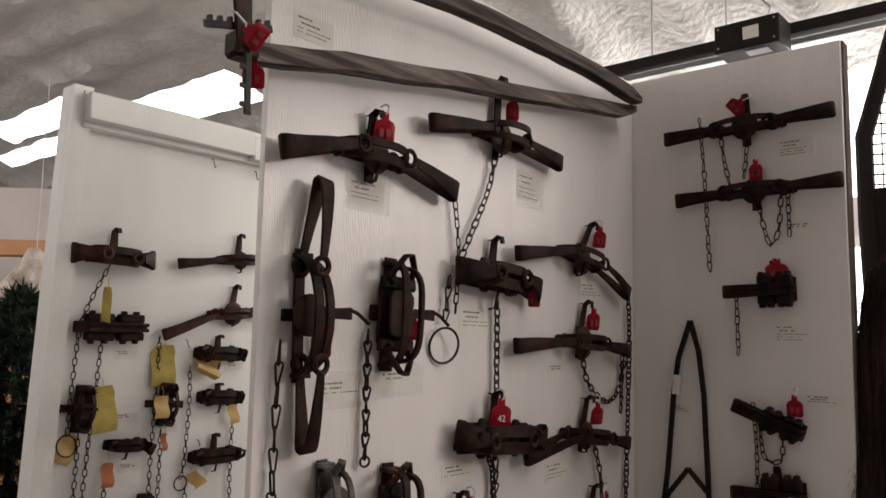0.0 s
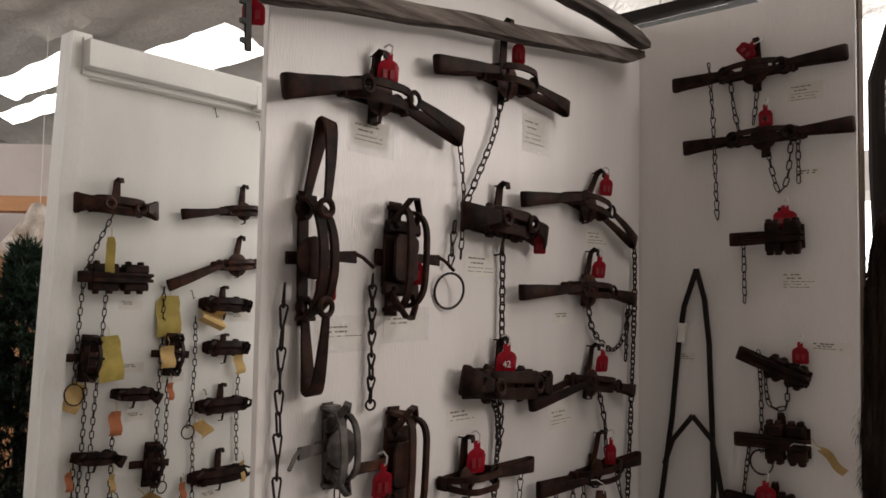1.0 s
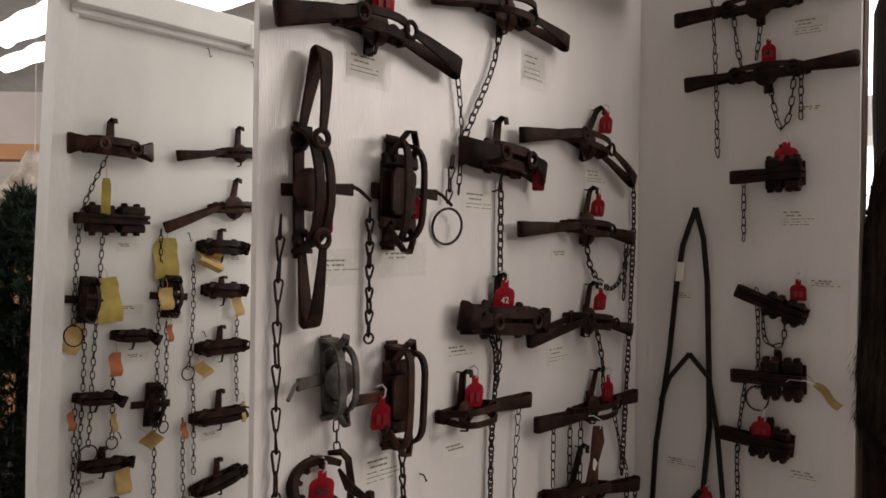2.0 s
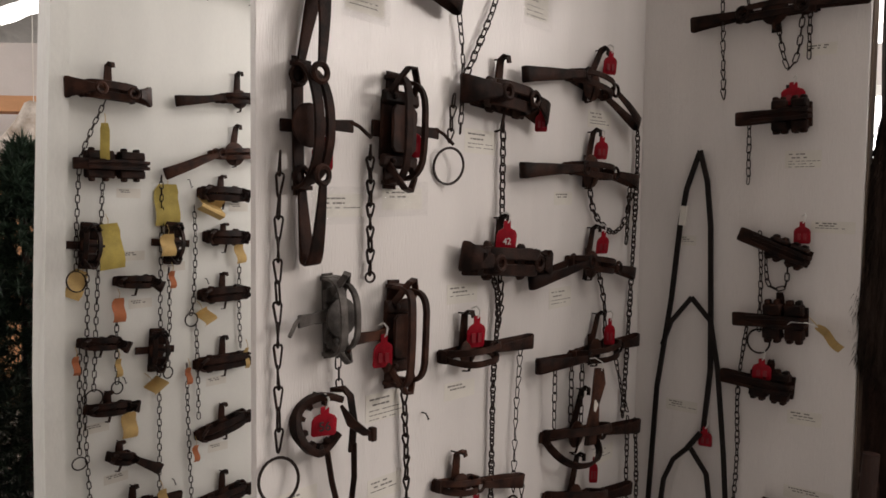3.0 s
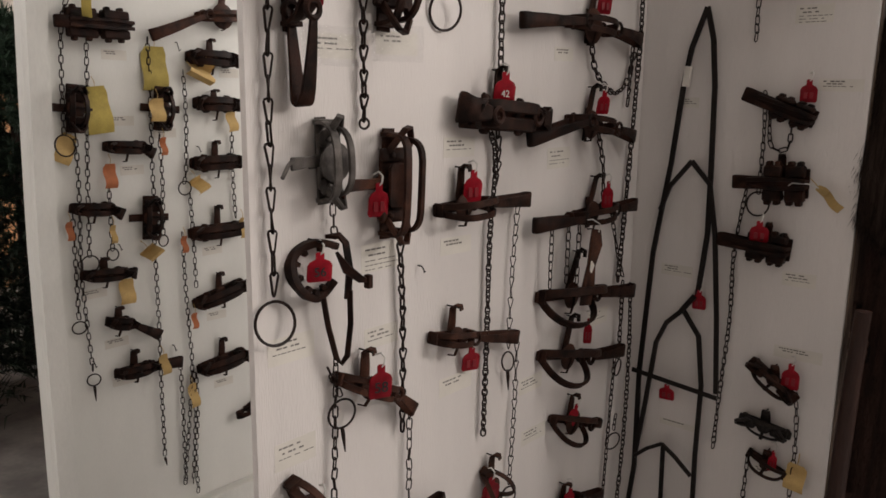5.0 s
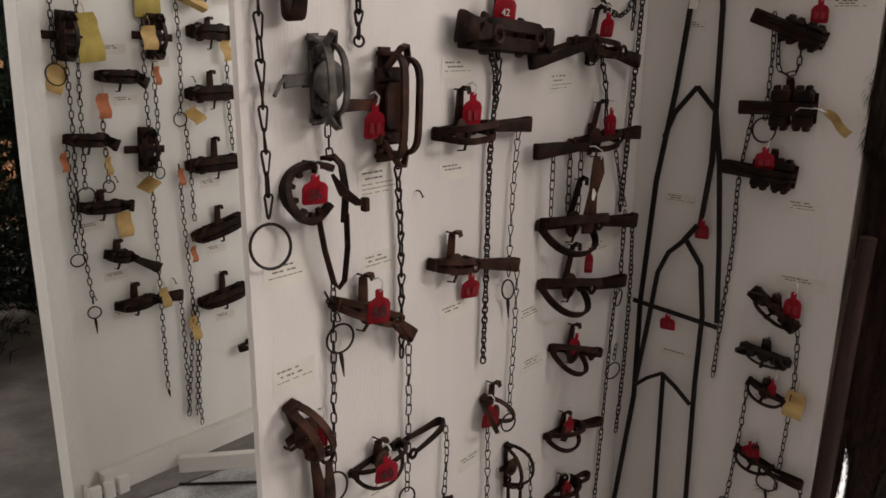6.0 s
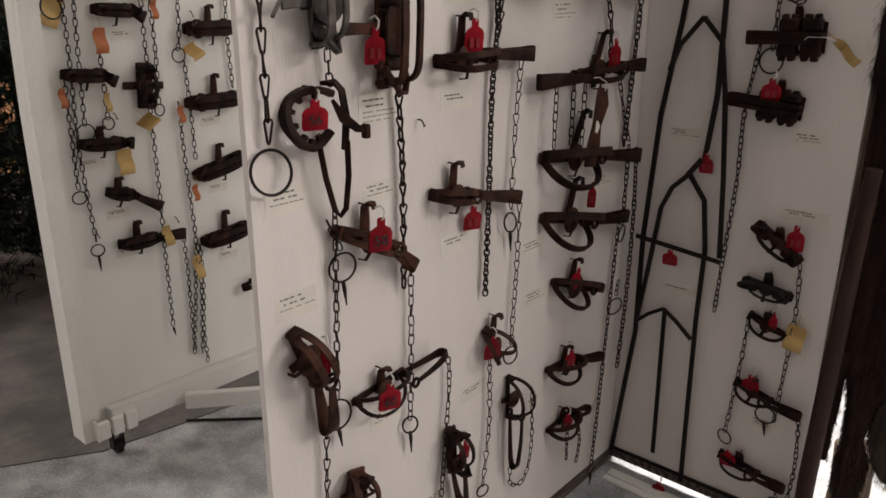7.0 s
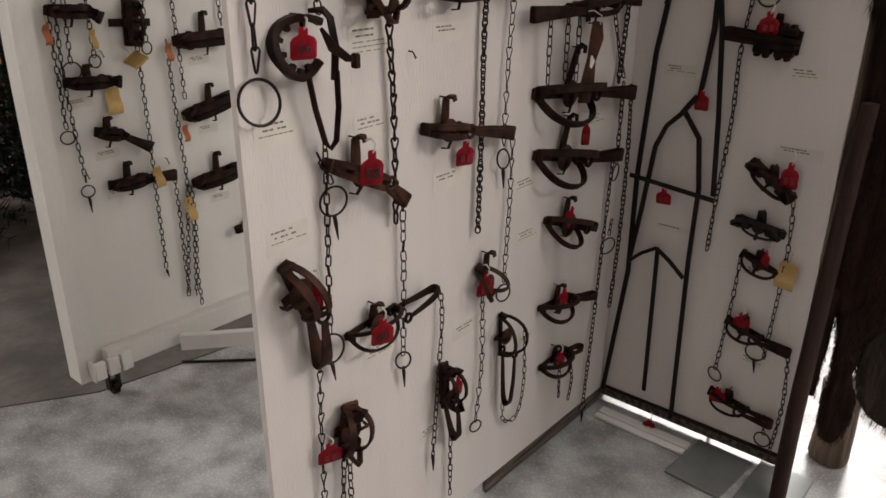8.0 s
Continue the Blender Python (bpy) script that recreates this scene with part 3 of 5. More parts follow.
def chain(board, pts, length=0.026, wire=0.0019, fat=0.46, out=0.014, ring=0.0, pin=0.0, label="thin rusty iron trap chain", seed=0):
    """pts: places (along, up) that the chain passes, drawn as a soft line; links follow it. ring, pin: fittings at its end."""
    rnd = random.Random(seed + int(abs(pts[0][0]) * 1000))
    length, wire = length * 0.80, wire * 0.92
    t = thing("trap_chain", label, "chain", on(board, pts[0][0], pts[0][1], 0), group="trap chains")
    inv = pose(-pts[0][0], -pts[0][1], 0)
    line = [Vector((p[0], p[1], p[2] if len(p) > 2 else out)) for p in pts]
    if len(line) == 2:
        line.insert(1, (line[0] + line[1]) / 2)
    fine = []
    for i in range(len(line) - 1):
        p0, p1, p2, p3 = line[max(i - 1, 0)], line[i], line[i + 1], line[min(i + 2, len(line) - 1)]
        for k in range(24):
            s = k / 24
            fine.append(0.5 * ((2 * p1) + (p2 - p0) * s + (2 * p0 - 5 * p1 + 4 * p2 - p3) * s * s + (3 * p1 - p0 - 3 * p2 + p3) * s ** 3))
    fine.append(line[-1])
    step = length - wire * 2.6
    spots, acc = [], 0.0
    for a, b in zip(fine, fine[1:]):
        d = (b - a).length
        while acc <= d:
            spots.append((a + (b - a) * (acc / max(d, 1e-6)), (b - a).normalized()))
            acc += step
        acc -= d
    me = link_mesh(length, wire, fat)
    for i, (p, tg) in enumerate(spots):
        o = new("link", me)
        o.parent = t
        q = tg.to_track_quat("Y", "Z").to_matrix().to_4x4()
        o.matrix_basis = inv @ Matrix.Translation(p) @ q @ pose(0, 0, 0, rnd.uniform(-4, 4), (20 if i % 2 else 110) + rnd.uniform(-22, 22), rnd.uniform(-5, 5))
    end = inv @ line[-1]
    if ring:
        o = part("ring", tube(bmesh.new(), circle(ring, 24), max(0.0022, ring * 0.075), 6, closed=True), CHAIN, t)
        o.matrix_basis = pose(end.x, end.y - ring * 1.05, end.z, rnd.uniform(-12, 12), rnd.uniform(-20, 10), 0)
        end = end + Vector((0, -ring * 2, 0))
    if pin:
        o = part("pin", tube(bmesh.new(), [(0, 0, 0), (0.001, -pin * 0.3, 0), (0.002, -pin, 0)], [0.004, 0.0045, 0.0012], 6), CHAIN, t)
        o.matrix_basis = pose(end.x, end.y, end.z, 0, 0, rnd.uniform(-4, 8))
    return t


# ---- tags and cards ----
def red_tag(board, u, z, number="", out=0.03, w=0.042, h=0.058, turn=0.0, yaw=-22.0, tie=0.03, pale=False):
    t = thing("red_tag", "red plastic numbered tag tied on with a white strip", "tag", on(board, u, z, out, turn, yaw), group="red numbered tags")
    o2 = [(-0.5, -0.42), (-0.42, -0.5), (0.42, -0.5), (0.5, -0.42), (0.5, 0.05), (0.40, 0.18), (0.17, 0.27), (0.17, 0.46), (0.11, 0.5), (-0.11, 0.5), (-0.17, 0.46), (-0.17, 0.27), (-0.40, 0.18), (-0.5, 0.05)]
    rows = [[(x * w * k, y * h * k, zz) for x, y in o2] for k, zz in ((0.96, -0.0016), (1, -0.0008), (1, 0.0008), (0.96, 0.0016))]
    bm = rings(bmesh.new(), rows)
    for v in bm.verts:
        v.co.z += 3.0 * v.co.x ** 2 + 0.004 * math.sin(v.co.y * 60)
    part("plate", bm, RED, t)
    if tie:
        part("tie", tube(bmesh.new(), [(0.0, h * 0.40, 0.003), (0.004, h * 0.50, 0.007), (0.007, h * 0.5 + tie * 0.38, 0.004), (0.004, h * 0.5 + tie * 0.60, -0.006), (-0.003, h * 0.5 + tie * 0.45, -0.014)], 0.0019, 5), WHITE_TIE, t, "white plastic tie")
    if number:
        cu = bpy.data.curves.new("number", "FONT")
        cu.body, cu.size, cu.extrude = number, h * (0.30 if pale else 0.42), 0.0004
        cu.align_x, cu.align_y = "CENTER", "CENTER"
        cu.materials.append(WHITE_TIE if pale else INK)
        cu.offset = 0.0 if pale else 0.0002
        o = new("number", cu)
        o.parent = t
        o.matrix_basis = pose(0, -h * 0.17, 0.0045)
    else:
        bm = bmesh.new()
        for k in (-1, 1):
            box(bm, k * w * 0.17 - w * 0.10, k * w * 0.17 + w * 0.10, -h * 0.33, -h * 0.05, 0.003, 0.0042)
        part("number", bm, DARK_RED, t, "dark unreadable digits")
    return t


def card(board, u, z, w=0.10, h=0.05, lines=3, film=False, tilt=0.0, seed=1):
    rnd = random.Random(int(abs(u) * 997 + z * 1013) + seed)
    w, h = w * 0.9, h * 0.9
    t = thing("label_card", "small typed paper caption card" + (" under clear film" if film else ""), "label", on(board, u, z, 0.0003, tilt + rnd.uniform(-1.2, 1.2)), group="typed caption cards")
    part("paper", boxed(-w / 2, w / 2, -h / 2, h / 2, 0, 0.0003), PAPER, t, smooth=False)
    y = h * 0.30
    for i in range(lines):
        bm = bmesh.new()
        x = -w * 0.40 + (w * 0.08 if i == 1 else 0)
        end = w * (rnd.uniform(0.0, 0.15) if i < 2 else rnd.uniform(0.22, 0.44))
        tall = 0.0016 if i < 2 else 0.0009
        while x < end:
            k = rnd.uniform(0.004, 0.013)
            box(bm, x, min(x + k, w * 0.46), y - tall, y + tall, 0.0004, 0.0006)
            x += k + (0.0022 if rnd.random() < 0.8 else 0.008)
        part("text_line", bm, TYPE, t, smooth=False)
        y -= h * (0.20 if i < 2 else 0.16)
    if film:
        bm = bmesh.new()
        vs = [[bm.verts.new((-w * 0.62 + w * 1.24 * i / 10, -h * 0.8 + h * 1.6 * j / 8, 0.003 + 0.004 * abs(noise.noise(Vector((u * 9 + i * 0.7, j * 0.8, z * 5)))))) for j in range(9)] for i in range(11)]
        for i in range(10):
            for j in range(8):
                bm.faces.new((vs[i][j], vs[i + 1][j], vs[i + 1][j + 1], vs[i][j + 1]))
        o = part("film", bm, FILM, t, "crinkled clear plastic film")
        o.visible_shadow = False
    return t


def paper_tag(board, u, z, w, h, mat, label, out=0.02, turn=0.0, yaw=0.0, fold=0.004):
    t = thing("paper_tag", label, "tag", on(board, u, z, out, turn, yaw), group="paper tags")
    bm = bmesh.new()
    rows = []
    for k in range(7):
        y = -0.5 + k / 6
        half = 0.5 if y < 0.36 else 0.36
        zc = fold * math.sin(k * 1.1) * 2
        rows.append([(-half * w, y * h, zc), (half * w, y * h, zc + fold), (half * w, y * h, zc + fold + 0.0007), (-half * w, y * h, zc + 0.0007)])
    rings(bm, rows)
    part("card", bm, mat, t)
    part("string", tube(bmesh.new(), [(0, h * 0.42, 0.002), (0.002, h * 0.5 + 0.012, 0.004), (0, h * 0.5 + 0.028, -0.004)], 0.0011, 4), MANILA, t)
    return t


LONG = "large double long-spring iron trap hung on a nail"
MID = "double long-spring iron trap with rusty jaws"
ONE = "single long-spring iron trap with closed jaws"
JUMP = "compact iron trap with a flat under-spring"

# board A, upper row
trap(LONG, "A", -1.096, 2.074, -2, 0.16, 0.055, [(-1.313, 2.047, -1), (-0.869, 2.039, 1)], w=0.042, pan=0.036, hang=0.085, gap=0.052, thick=0.005, cross=0.10)
trap(LONG, "A", -0.705, 2.189, -3, 0.15, 0.075, [(-0.947, 2.170, -1), (-0.465, 2.172, 1)], w=0.038, pan=0.040, hang=0.140, gap=0.052, thick=0.005, cross=0.10)
trap("very large vertical double long-spring iron trap", "A", -1.247, 1.774, 91, 0.20, 0.066, [(-1.239, 1.553, -1), (-1.221, 2.005, 1)], w=0.035, pan=0.036, pan_z=0.030, gap=0.060, thick=0.0055, cross=0.075, band=0.55, arm=0.095)
trap("large square-jawed iron trap hung upright on the board", "A", -1.033, 1.783, 88, 0.19, 0.066, w=0.050, square=3.6, spread=12, pan=0.0, body=0.075, plate=0.30, square_pan=(0.085, 0.062), band=0.30, cross=0.10, arm=0.10, thick=0.006)
trap("heavy iron trap with a broad spring and upright hook", "A", -0.720, 1.874, -4, 0.15, 0.060, [(-0.853, 1.878, -1), (-0.562, 1.852, 1)], w=0.058, square=3.5, pan=0.03, hang=0.09, lean=-4, body=0.06, gap=0.07, thick=0.006)
trap(LONG, "A", -0.352, 1.946, -10, 0.17, 0.060, [(-0.645, 1.934, -1), (-0.114, 1.870, 1)], w=0.036, pan=0.04, hang=0.12, lean=-32, gap=0.05, cross=0.08)
trap(LONG, "A", -0.347, 1.735, -3, 0.18, 0.060, [(-0.648, 1.726, -1), (-0.116, 1.716, 1)], w=0.036, pan=0.042, hang=0.11, lean=-14, gap=0.05, cross=0.08)
trap("heavy iron trap with thick closed jaws on a hook", "A", -0.707, 1.529, -4, 0.20, 0.065, [(-0.846, 1.546, -1), (-0.537, 1.516, 1)], w=0.062, square=3.5, pan=0.0, hang=0.10, body=0.065, gap=0.065, thick=0.006)
trap(LONG, "A", -0.333, 1.503, -8, 0.17, 0.065, [(-0.607, 1.476, -1), (-0.118, 1.469, 1)], w=0.034, pan=0.035, hang=0.10, lean=-12, gap=0.06, cross=0.08)
# board A, middle rows
trap("worn grey iron trap hung upright with round pan", "A", -1.182, 1.458, 92, 0.13, 0.058, w=0.036, square=3.0, spread=10, pan_z=0.036, pan=0.034, body=0.034, plate=0.36, cross=0.06, arm=-0.085, mat=IRON_GREY)
trap("square-jawed rusty iron trap hung upright", "A", -1.027, 1.408, 88, 0.18, 0.070, w=0.046, square=5.0, spread=10, pan=0.0, body=0.062, plate=0.36, square_pan=(0.080, 0.056), band=0.34, cross=0.06, arm=-0.115, mat=IRON_RED, thick=0.006)
trap(ONE, "A", -0.823, 1.348, 2, 0.13, 0.075, [(-0.602, 1.344, 1)], w=0.034, pan=0.026, hang=0.085, square=3, gap=0.05)
trap(MID, "A", -0.304, 1.282, 3, 0.18, 0.070, [(-0.572, 1.280, -1), (-0.084, 1.283, 1)], w=0.036, pan=0.03, hang=0.10, lean=-16, gap=0.05, cross=0.08)
trap("round open-jawed iron trap with a long spring", "A", -0.388, 1.082, -7, 0.24, 0.085, [(-0.066, 1.038, 1)], w=0.040, spread=46, pan=0.034, hang=0.12, lean=-20, gap=0.04, band=0.55, thick=0.0055)
trap("rusty single-spring trap on a bent nail", "A", -0.842, 1.076, -10, 0.12, 0.045, [(-0.630, 1.031, 1)], w=0.032, pan=0.024, hang=0.07, mat=IRON_RED, gap=0.04)
trap("round open-jawed iron trap with a long spring", "A", -0.391, 0.922, -13, 0.21, 0.085, [(-0.107, 0.873, 1)], w=0.036, spread=44, pan=0.034, hang=0.11, lean=-14, gap=0.04, band=0.55, thick=0.0055)
hs = thing("trap", "horseshoe-shaped iron trap with a narrow hanging spring", "trap", on("A", -1.203, 1.276, 0.006), group="old foothold traps")
arc = [(0.054 * math.cos(q), 0.047 * math.sin(q), 0.010 + 0.012 * math.sin(q * 2)) for q in [0.95 + 4.75 * i / 24 for i in range(25)]]
bm = strip(bmesh.new(), arc, (0, 0, 1), 0.021, 0.012)
for q in range(7):
    a = 1.5 + q * 0.6
    c, d = Vector((0.047 * math.cos(a), 0.040 * math.sin(a), 0.012 + 0.012 * math.sin(a * 2))), Vector((-math.sin(a), math.cos(a), 0)) * 0.005
    inward = Vector((-math.cos(a), -math.sin(a), 0)) * 0.008
    rings(bm, [[c - d + Vector((0, 0, h)), c + d + Vector((0, 0, h)), c + d * 0.7 + inward + Vector((0, 0, h)), c - d * 0.7 + inward + Vector((0, 0, h))] for h in (-0.004, 0.006)])
part("shoe", wobble(bm, 0.002, 30), IRON, hs)
part("upright", strip(bmesh.new(), [(0.018, 0.056, 0.012), (0.032, 0.058, 0.03), (0.043, 0.045, 0.034), (0.050, 0.0, 0.036), (0.050, -0.055, 0.030)], (1, 0, 0.3), 0.013, 0.007), IRON, hs)
part("latch", strip(bmesh.new(), [(0.026, 0.030, 0.03), (0.040, 0.0, 0.04), (0.058, -0.018, 0.055), (0.072, -0.022, 0.058)], (0, 1, 0), [0.006, 0.018, 0.014, 0.008], 0.006), IRON, hs)
part("lug", boxed(0.068, 0.080, -0.036, -0.012, 0.050, 0.064, bevel=0.002), IRON, hs, "square iron lug")
part("spring", strip(bmesh.new(), [(0.004, -0.048, 0.02), (0.014, -0.10, 0.02), (0.030, -0.160, 0.022), (0.040, -0.172, 0.024), (0.048, -0.158, 0.03), (0.053, -0.10, 0.034), (0.052, -0.04, 0.034)], (0.4, 0, 1), 0.011, 0.005), IRON, hs)
part("nail", tube(bmesh.new(), [(-0.005, 0.052, -0.006), (-0.005, 0.052, 0.03)], 0.002, 6), BLACK, hs)
# board A, lower rows
trap(ONE, "A", -1.090, 1.038, -26, 0.15, 0.050, [(-0.977, 0.962, 1)], w=0.030, pan=0.022, hang=0.075, lean=2, mat=IRON_RED, gap=0.04)
trap("rusty single-spring trap hanging spring down", "A", -1.242, 0.855, -68, 0.12, 0.065, [(-1.210, 0.700, 1)], w=0.036, pan=0.03, mat=IRON_RED, gap=0.05, cross=0.07)
trap(ONE, "A", -1.059, 0.722, 6, 0.13, 0.055, [(-0.885, 0.739, 1)], w=0.022, spread=46, pan=0.02, hang=0.045, gap=0.055)
trap("small open-jawed trap on a curled hook", "A", -0.691, 0.687, -60, 0.09, 0.060, w=0.026, spread=35, pan=0.018, hang=0.075, mat=IRON_RED)
trap("small trap hanging by its long narrow spring", "A", -0.611, 0.507, -88, 0.11, 0.065, [(-0.606, 0.310, 1)], w=0.022, spread=16, pan=0.022, gap=0.045, cross=0.06)
trap("small trap hanging by its long narrow spring", "A", -0.839, 0.471, -86, 0.10, 0.060, [(-0.813, 0.317, 1)], w=0.024, spread=10, pan=0.0, gap=0.045, body=0.03)
trap("small round rusty trap on a nail", "A", -1.143, 0.510, 80, 0.10, 0.055, w=0.040, square=2.4, spread=22, pan=0.028, mat=IRON_RED, cross=0.06, body=0.04)
trap("small open-jawed iron trap on a nail", "A", -0.351, 0.732, -20, 0.17, 0.070, [(-0.220, 0.690, 1)], w=0.028, spread=42, pan=0.034, hang=0.075, lean=-6, gap=0.04, band=0.55, thick=0.0055)
trap("small open-jawed iron trap on a nail", "A", -0.367, 0.506, -6, 0.14, 0.060, [(-0.185, 0.467, 1)], w=0.024, spread=36, pan=0.024, hang=0.055, lean=-4, gap=0.035, band=0.55, thick=0.0055)
trap("small open-jawed iron trap on a nail", "A", -0.356, 0.324, 4, 0.12, 0.055, [(-0.240, 0.320, 1)], w=0.022, spread=32, pan=0.022, hang=0.045, gap=0.035, band=0.55, thick=0.0055)

# board B
trap(LONG, "B", 0.334, 2.310, 1, 0.18, 0.055, [(0.116, 2.305, -1), (0.553, 2.318, 1)], w=0.038, pan=0.036, hang=0.085, gap=0.045, cross=0.10, thick=0.005)
trap(LONG, "B", 0.355, 2.135, 1, 0.18, 0.050, [(0.147, 2.127, -1), (0.566, 2.141, 1)], w=0.038, pan=0.034, hang=0.05, gap=0.045, cross=0.10, thick=0.005)
jump_trap(JUMP, "B", 0.385, 1.877, 2, 0.115, 0.063, 0.085, hang=0.03, lean=0, seed=1)
jump_trap(JUMP, "B", 0.388, 1.548, -20, 0.105, 0.073, 0.06, hang=0, lean=0, seed=2)
jump_trap(JUMP, "B", 0.385, 1.368, 2, 0.105, 0.073, 0.1, hang=0.02, lean=4, seed=3)
jump_trap(JUMP, "B", 0.358, 1.207, -4, 0.105, 0.073, 0.08, hang=0.022, lean=-8, seed=4)
trap("small black trap with folded jaws", "B", 0.423, 0.864, -34, 0.12, 0.035, w=0.030, square=2.6, spread=30, pan=0.016, hang=0.04, body=0.026)
trap("small flat black cast trap on a hook", "B", 0.412, 0.734, -8, 0.11, 0.025, w=0.030, spread=55, pan=0.018, hang=0.045, body=0.022, mat=BLACK)
trap("small black trap with folded jaws", "B", 0.426, 0.632, -20, 0.10, 0.035, w=0.026, spread=34, pan=0.016, hang=0.04)
trap(ONE, "B", 0.416, 0.432, -16, 0.10, 0.040, [(0.548, 0.411, 1)], w=0.026, spread=30, pan=0.016, hang=0.045, gap=0.035)
trap(ONE, "B", 0.406, 0.196, -12, 0.11, 0.040, [(0.539, 0.181, 1)], w=0.028, spread=34, pan=0.0, hang=0.04, gap=0.035)

# board C
trap("heavy square iron trap with a broad spring", "C", -0.951, 1.963, -2, 0.15, 0.05, [(-1.079, 1.963, -1), (-0.827, 1.962, 1)], w=0.060, square=4, pan=0.0, hang=0.085, gap=0.07, thick=0.006, body=0.035, mat=IRON_RED)
jump_trap(JUMP, "C", -0.975, 1.752, 0, 0.085, 0.135, 0.090, seed=7)
trap(LONG, "C", -0.507, 1.990, 4, 0.15, 0.05, [(-0.739, 1.959, -1), (-0.376, 1.991, 1)], w=0.036, pan=0.032, hang=0.09, gap=0.04)
trap(MID, "C", -0.526, 1.806, 4, 0.16, 0.05, [(-0.778, 1.731, -1), (-0.379, 1.800, 1)], w=0.036, pan=0.040, hang=0.10, lean=-8, gap=0.045, mat=IRON_RED)
for u, z, tilt, sp, hg, tu, tz in (
    (-0.572, 1.673, -2, 0.15, 0.06, -0.473, 1.667),
    (-0.564, 1.530, -2, 0.13, 0.045, -0.478, 1.526),
    (-0.568, 1.342, 0, 0.16, 0.07, -0.479, 1.338),
    (-0.569, 1.115, 0, 0.19, 0.085, -0.478, 1.117),
    (-0.573, 0.898, 12, 0.18, 0.075, -0.471, 0.910),
    (-0.572, 0.658, 6, 0.17, 0.085, -0.466, 0.652)):
    trap("small dark iron trap hung on a nail", "C", u, z, tilt, sp, 0.050, [(tu, tz, 1)], w=0.044, square=3, pan=0.024, hang=hg, body=0.046, plate=0.5, band=0.5, gap=0.045)
for u, z, tilt, sp, hg, tu, tz in (
    (-0.878, 1.403, -4, 0.11, 0, -0.792, 1.382),
    (-0.988, 1.229, -6, 0.11, 0, -0.903, 1.205),
    (-0.965, 1.031, -4, 0.12, 0.05, -0.874, 1.020),
    (-0.930, 0.873, -14, 0.07, 0.05, -0.806, 0.808),
    (-0.890, 0.712, 0, 0.11, 0.065, -0.735, 0.700)):
    trap("small dark single-spring iron trap", "C", u, z, tilt, sp, 0.045, [(tu, tz, 1)], w=0.036, square=3, pan=0.02, hang=hg, gap=0.04, body=0.028, band=0.5)
for u, z in ((-1.017, 1.516), (-0.752, 1.516), (-0.809, 1.183)):
    trap("small round dark iron trap hung upright", "C", u, z, 86, 0.11, 0.045, w=0.038, square=2.4, spread=18, pan=0.026, cross=0.13, body=0.05)
trap("small iron trap with an open loop spring", "C", -0.454, 0.465, 24, 0.06, 0.03, [(-0.530, 0.448, -1)], w=0.026, pan=0.0, gap=0.05)
# ---- chains ----
TWIST = "long twisted-link iron trap chain with a ring"
chain("A", [(-1.289, 1.712), (-1.293, 1.511), (-1.291, 1.239)], 0.050, 0.0024, 0.29, ring=0.036, label=TWIST)
chain("A", [(-1.091, 1.740), (-1.090, 1.528)], 0.034, 0.0028, 0.44, ring=0.009)
chain("A", [(-0.852, 2.037), (-0.836, 1.922), (-0.843, 1.787)], 0.030, 0.0018, 0.42)
chain("A", [(-0.709, 2.153), (-0.741, 2.056), (-0.836, 1.893)], 0.032, 0.0022, 0.46)
chain("A", [(-0.864, 1.855), (-0.877, 1.763)], 0.036, 0.0022, 0.40, ring=0.036, label="short iron chain with a flat iron ring")
chain("A", [(-0.698, 1.816), (-0.697, 1.603)], 0.030, 0.0026, 0.50, label="sturdy iron trap chain")
chain("A", [(-0.083, 1.864), (-0.079, 1.726), (-0.102, 1.364), (-0.127, 1.073)], 0.026, 0.0026, 0.60, label="long sturdy iron chain beside the corner")
chain("A", [(-0.331, 1.698), (-0.303, 1.631), (-0.213, 1.581), (-0.142, 1.611), (-0.110, 1.687)], 0.030, 0.0024, 0.50)
chain("A", [(-0.120, 1.687), (-0.132, 1.541)], 0.034, 0.0024, 0.36)
chain("A", [(-0.726, 1.496), (-0.706, 1.429), (-0.719, 1.271), (-0.721, 1.053), (-0.725, 0.819)], 0.022, 0.0024, 0.62, label="long sturdy iron chain hanging straight")
chain("A", [(-0.701, 1.496), (-0.696, 1.449), (-0.710, 1.371)], 0.040, 0.0024, 0.40)
chain("A", [(-0.273, 1.473), (-0.243, 1.396), (-0.234, 1.308)], 0.036, 0.0024, 0.40)
chain("A", [(-0.619, 1.322), (-0.632, 1.182), (-0.638, 0.993)], 0.034, 0.0014, 0.42, ring=0.022, pin=0.05)
chain("A", [(-1.166, 1.395), (-1.161, 1.325)], 0.030, 0.0017, 0.44)
chain("A", [(-0.999, 1.304), (-0.990, 1.125), (-0.990, 0.913)], 0.034, 0.0026, 0.44, label="sturdy iron trap chain")
chain("A", [(-1.162, 1.108), (-1.167, 0.936), (-1.174, 0.742)], 0.030, 0.0018, 0.38, ring=0.030, pin=0.045, label="thin chain ending in a wire ring")
chain("A", [(-1.177, 1.089), (-1.149, 1.031)], 0.026, 0.0017, 0.42, ring=0.028, pin=0.05)
chain("A", [(-0.970, 0.946), (-0.970, 0.786), (-0.975, 0.616)], 0.032, 0.0016, 0.42, ring=0.018, pin=0.052)
chain("A", [(-0.604, 1.021), (-0.606, 0.856), (-0.618, 0.650)], 0.034, 0.0015, 0.40, ring=0.022)
chain("A", [(-0.856, 0.720), (-0.848, 0.647), (-0.863, 0.460), (-0.878, 0.293)], 0.028, 0.0016, 0.42, pin=0.045)
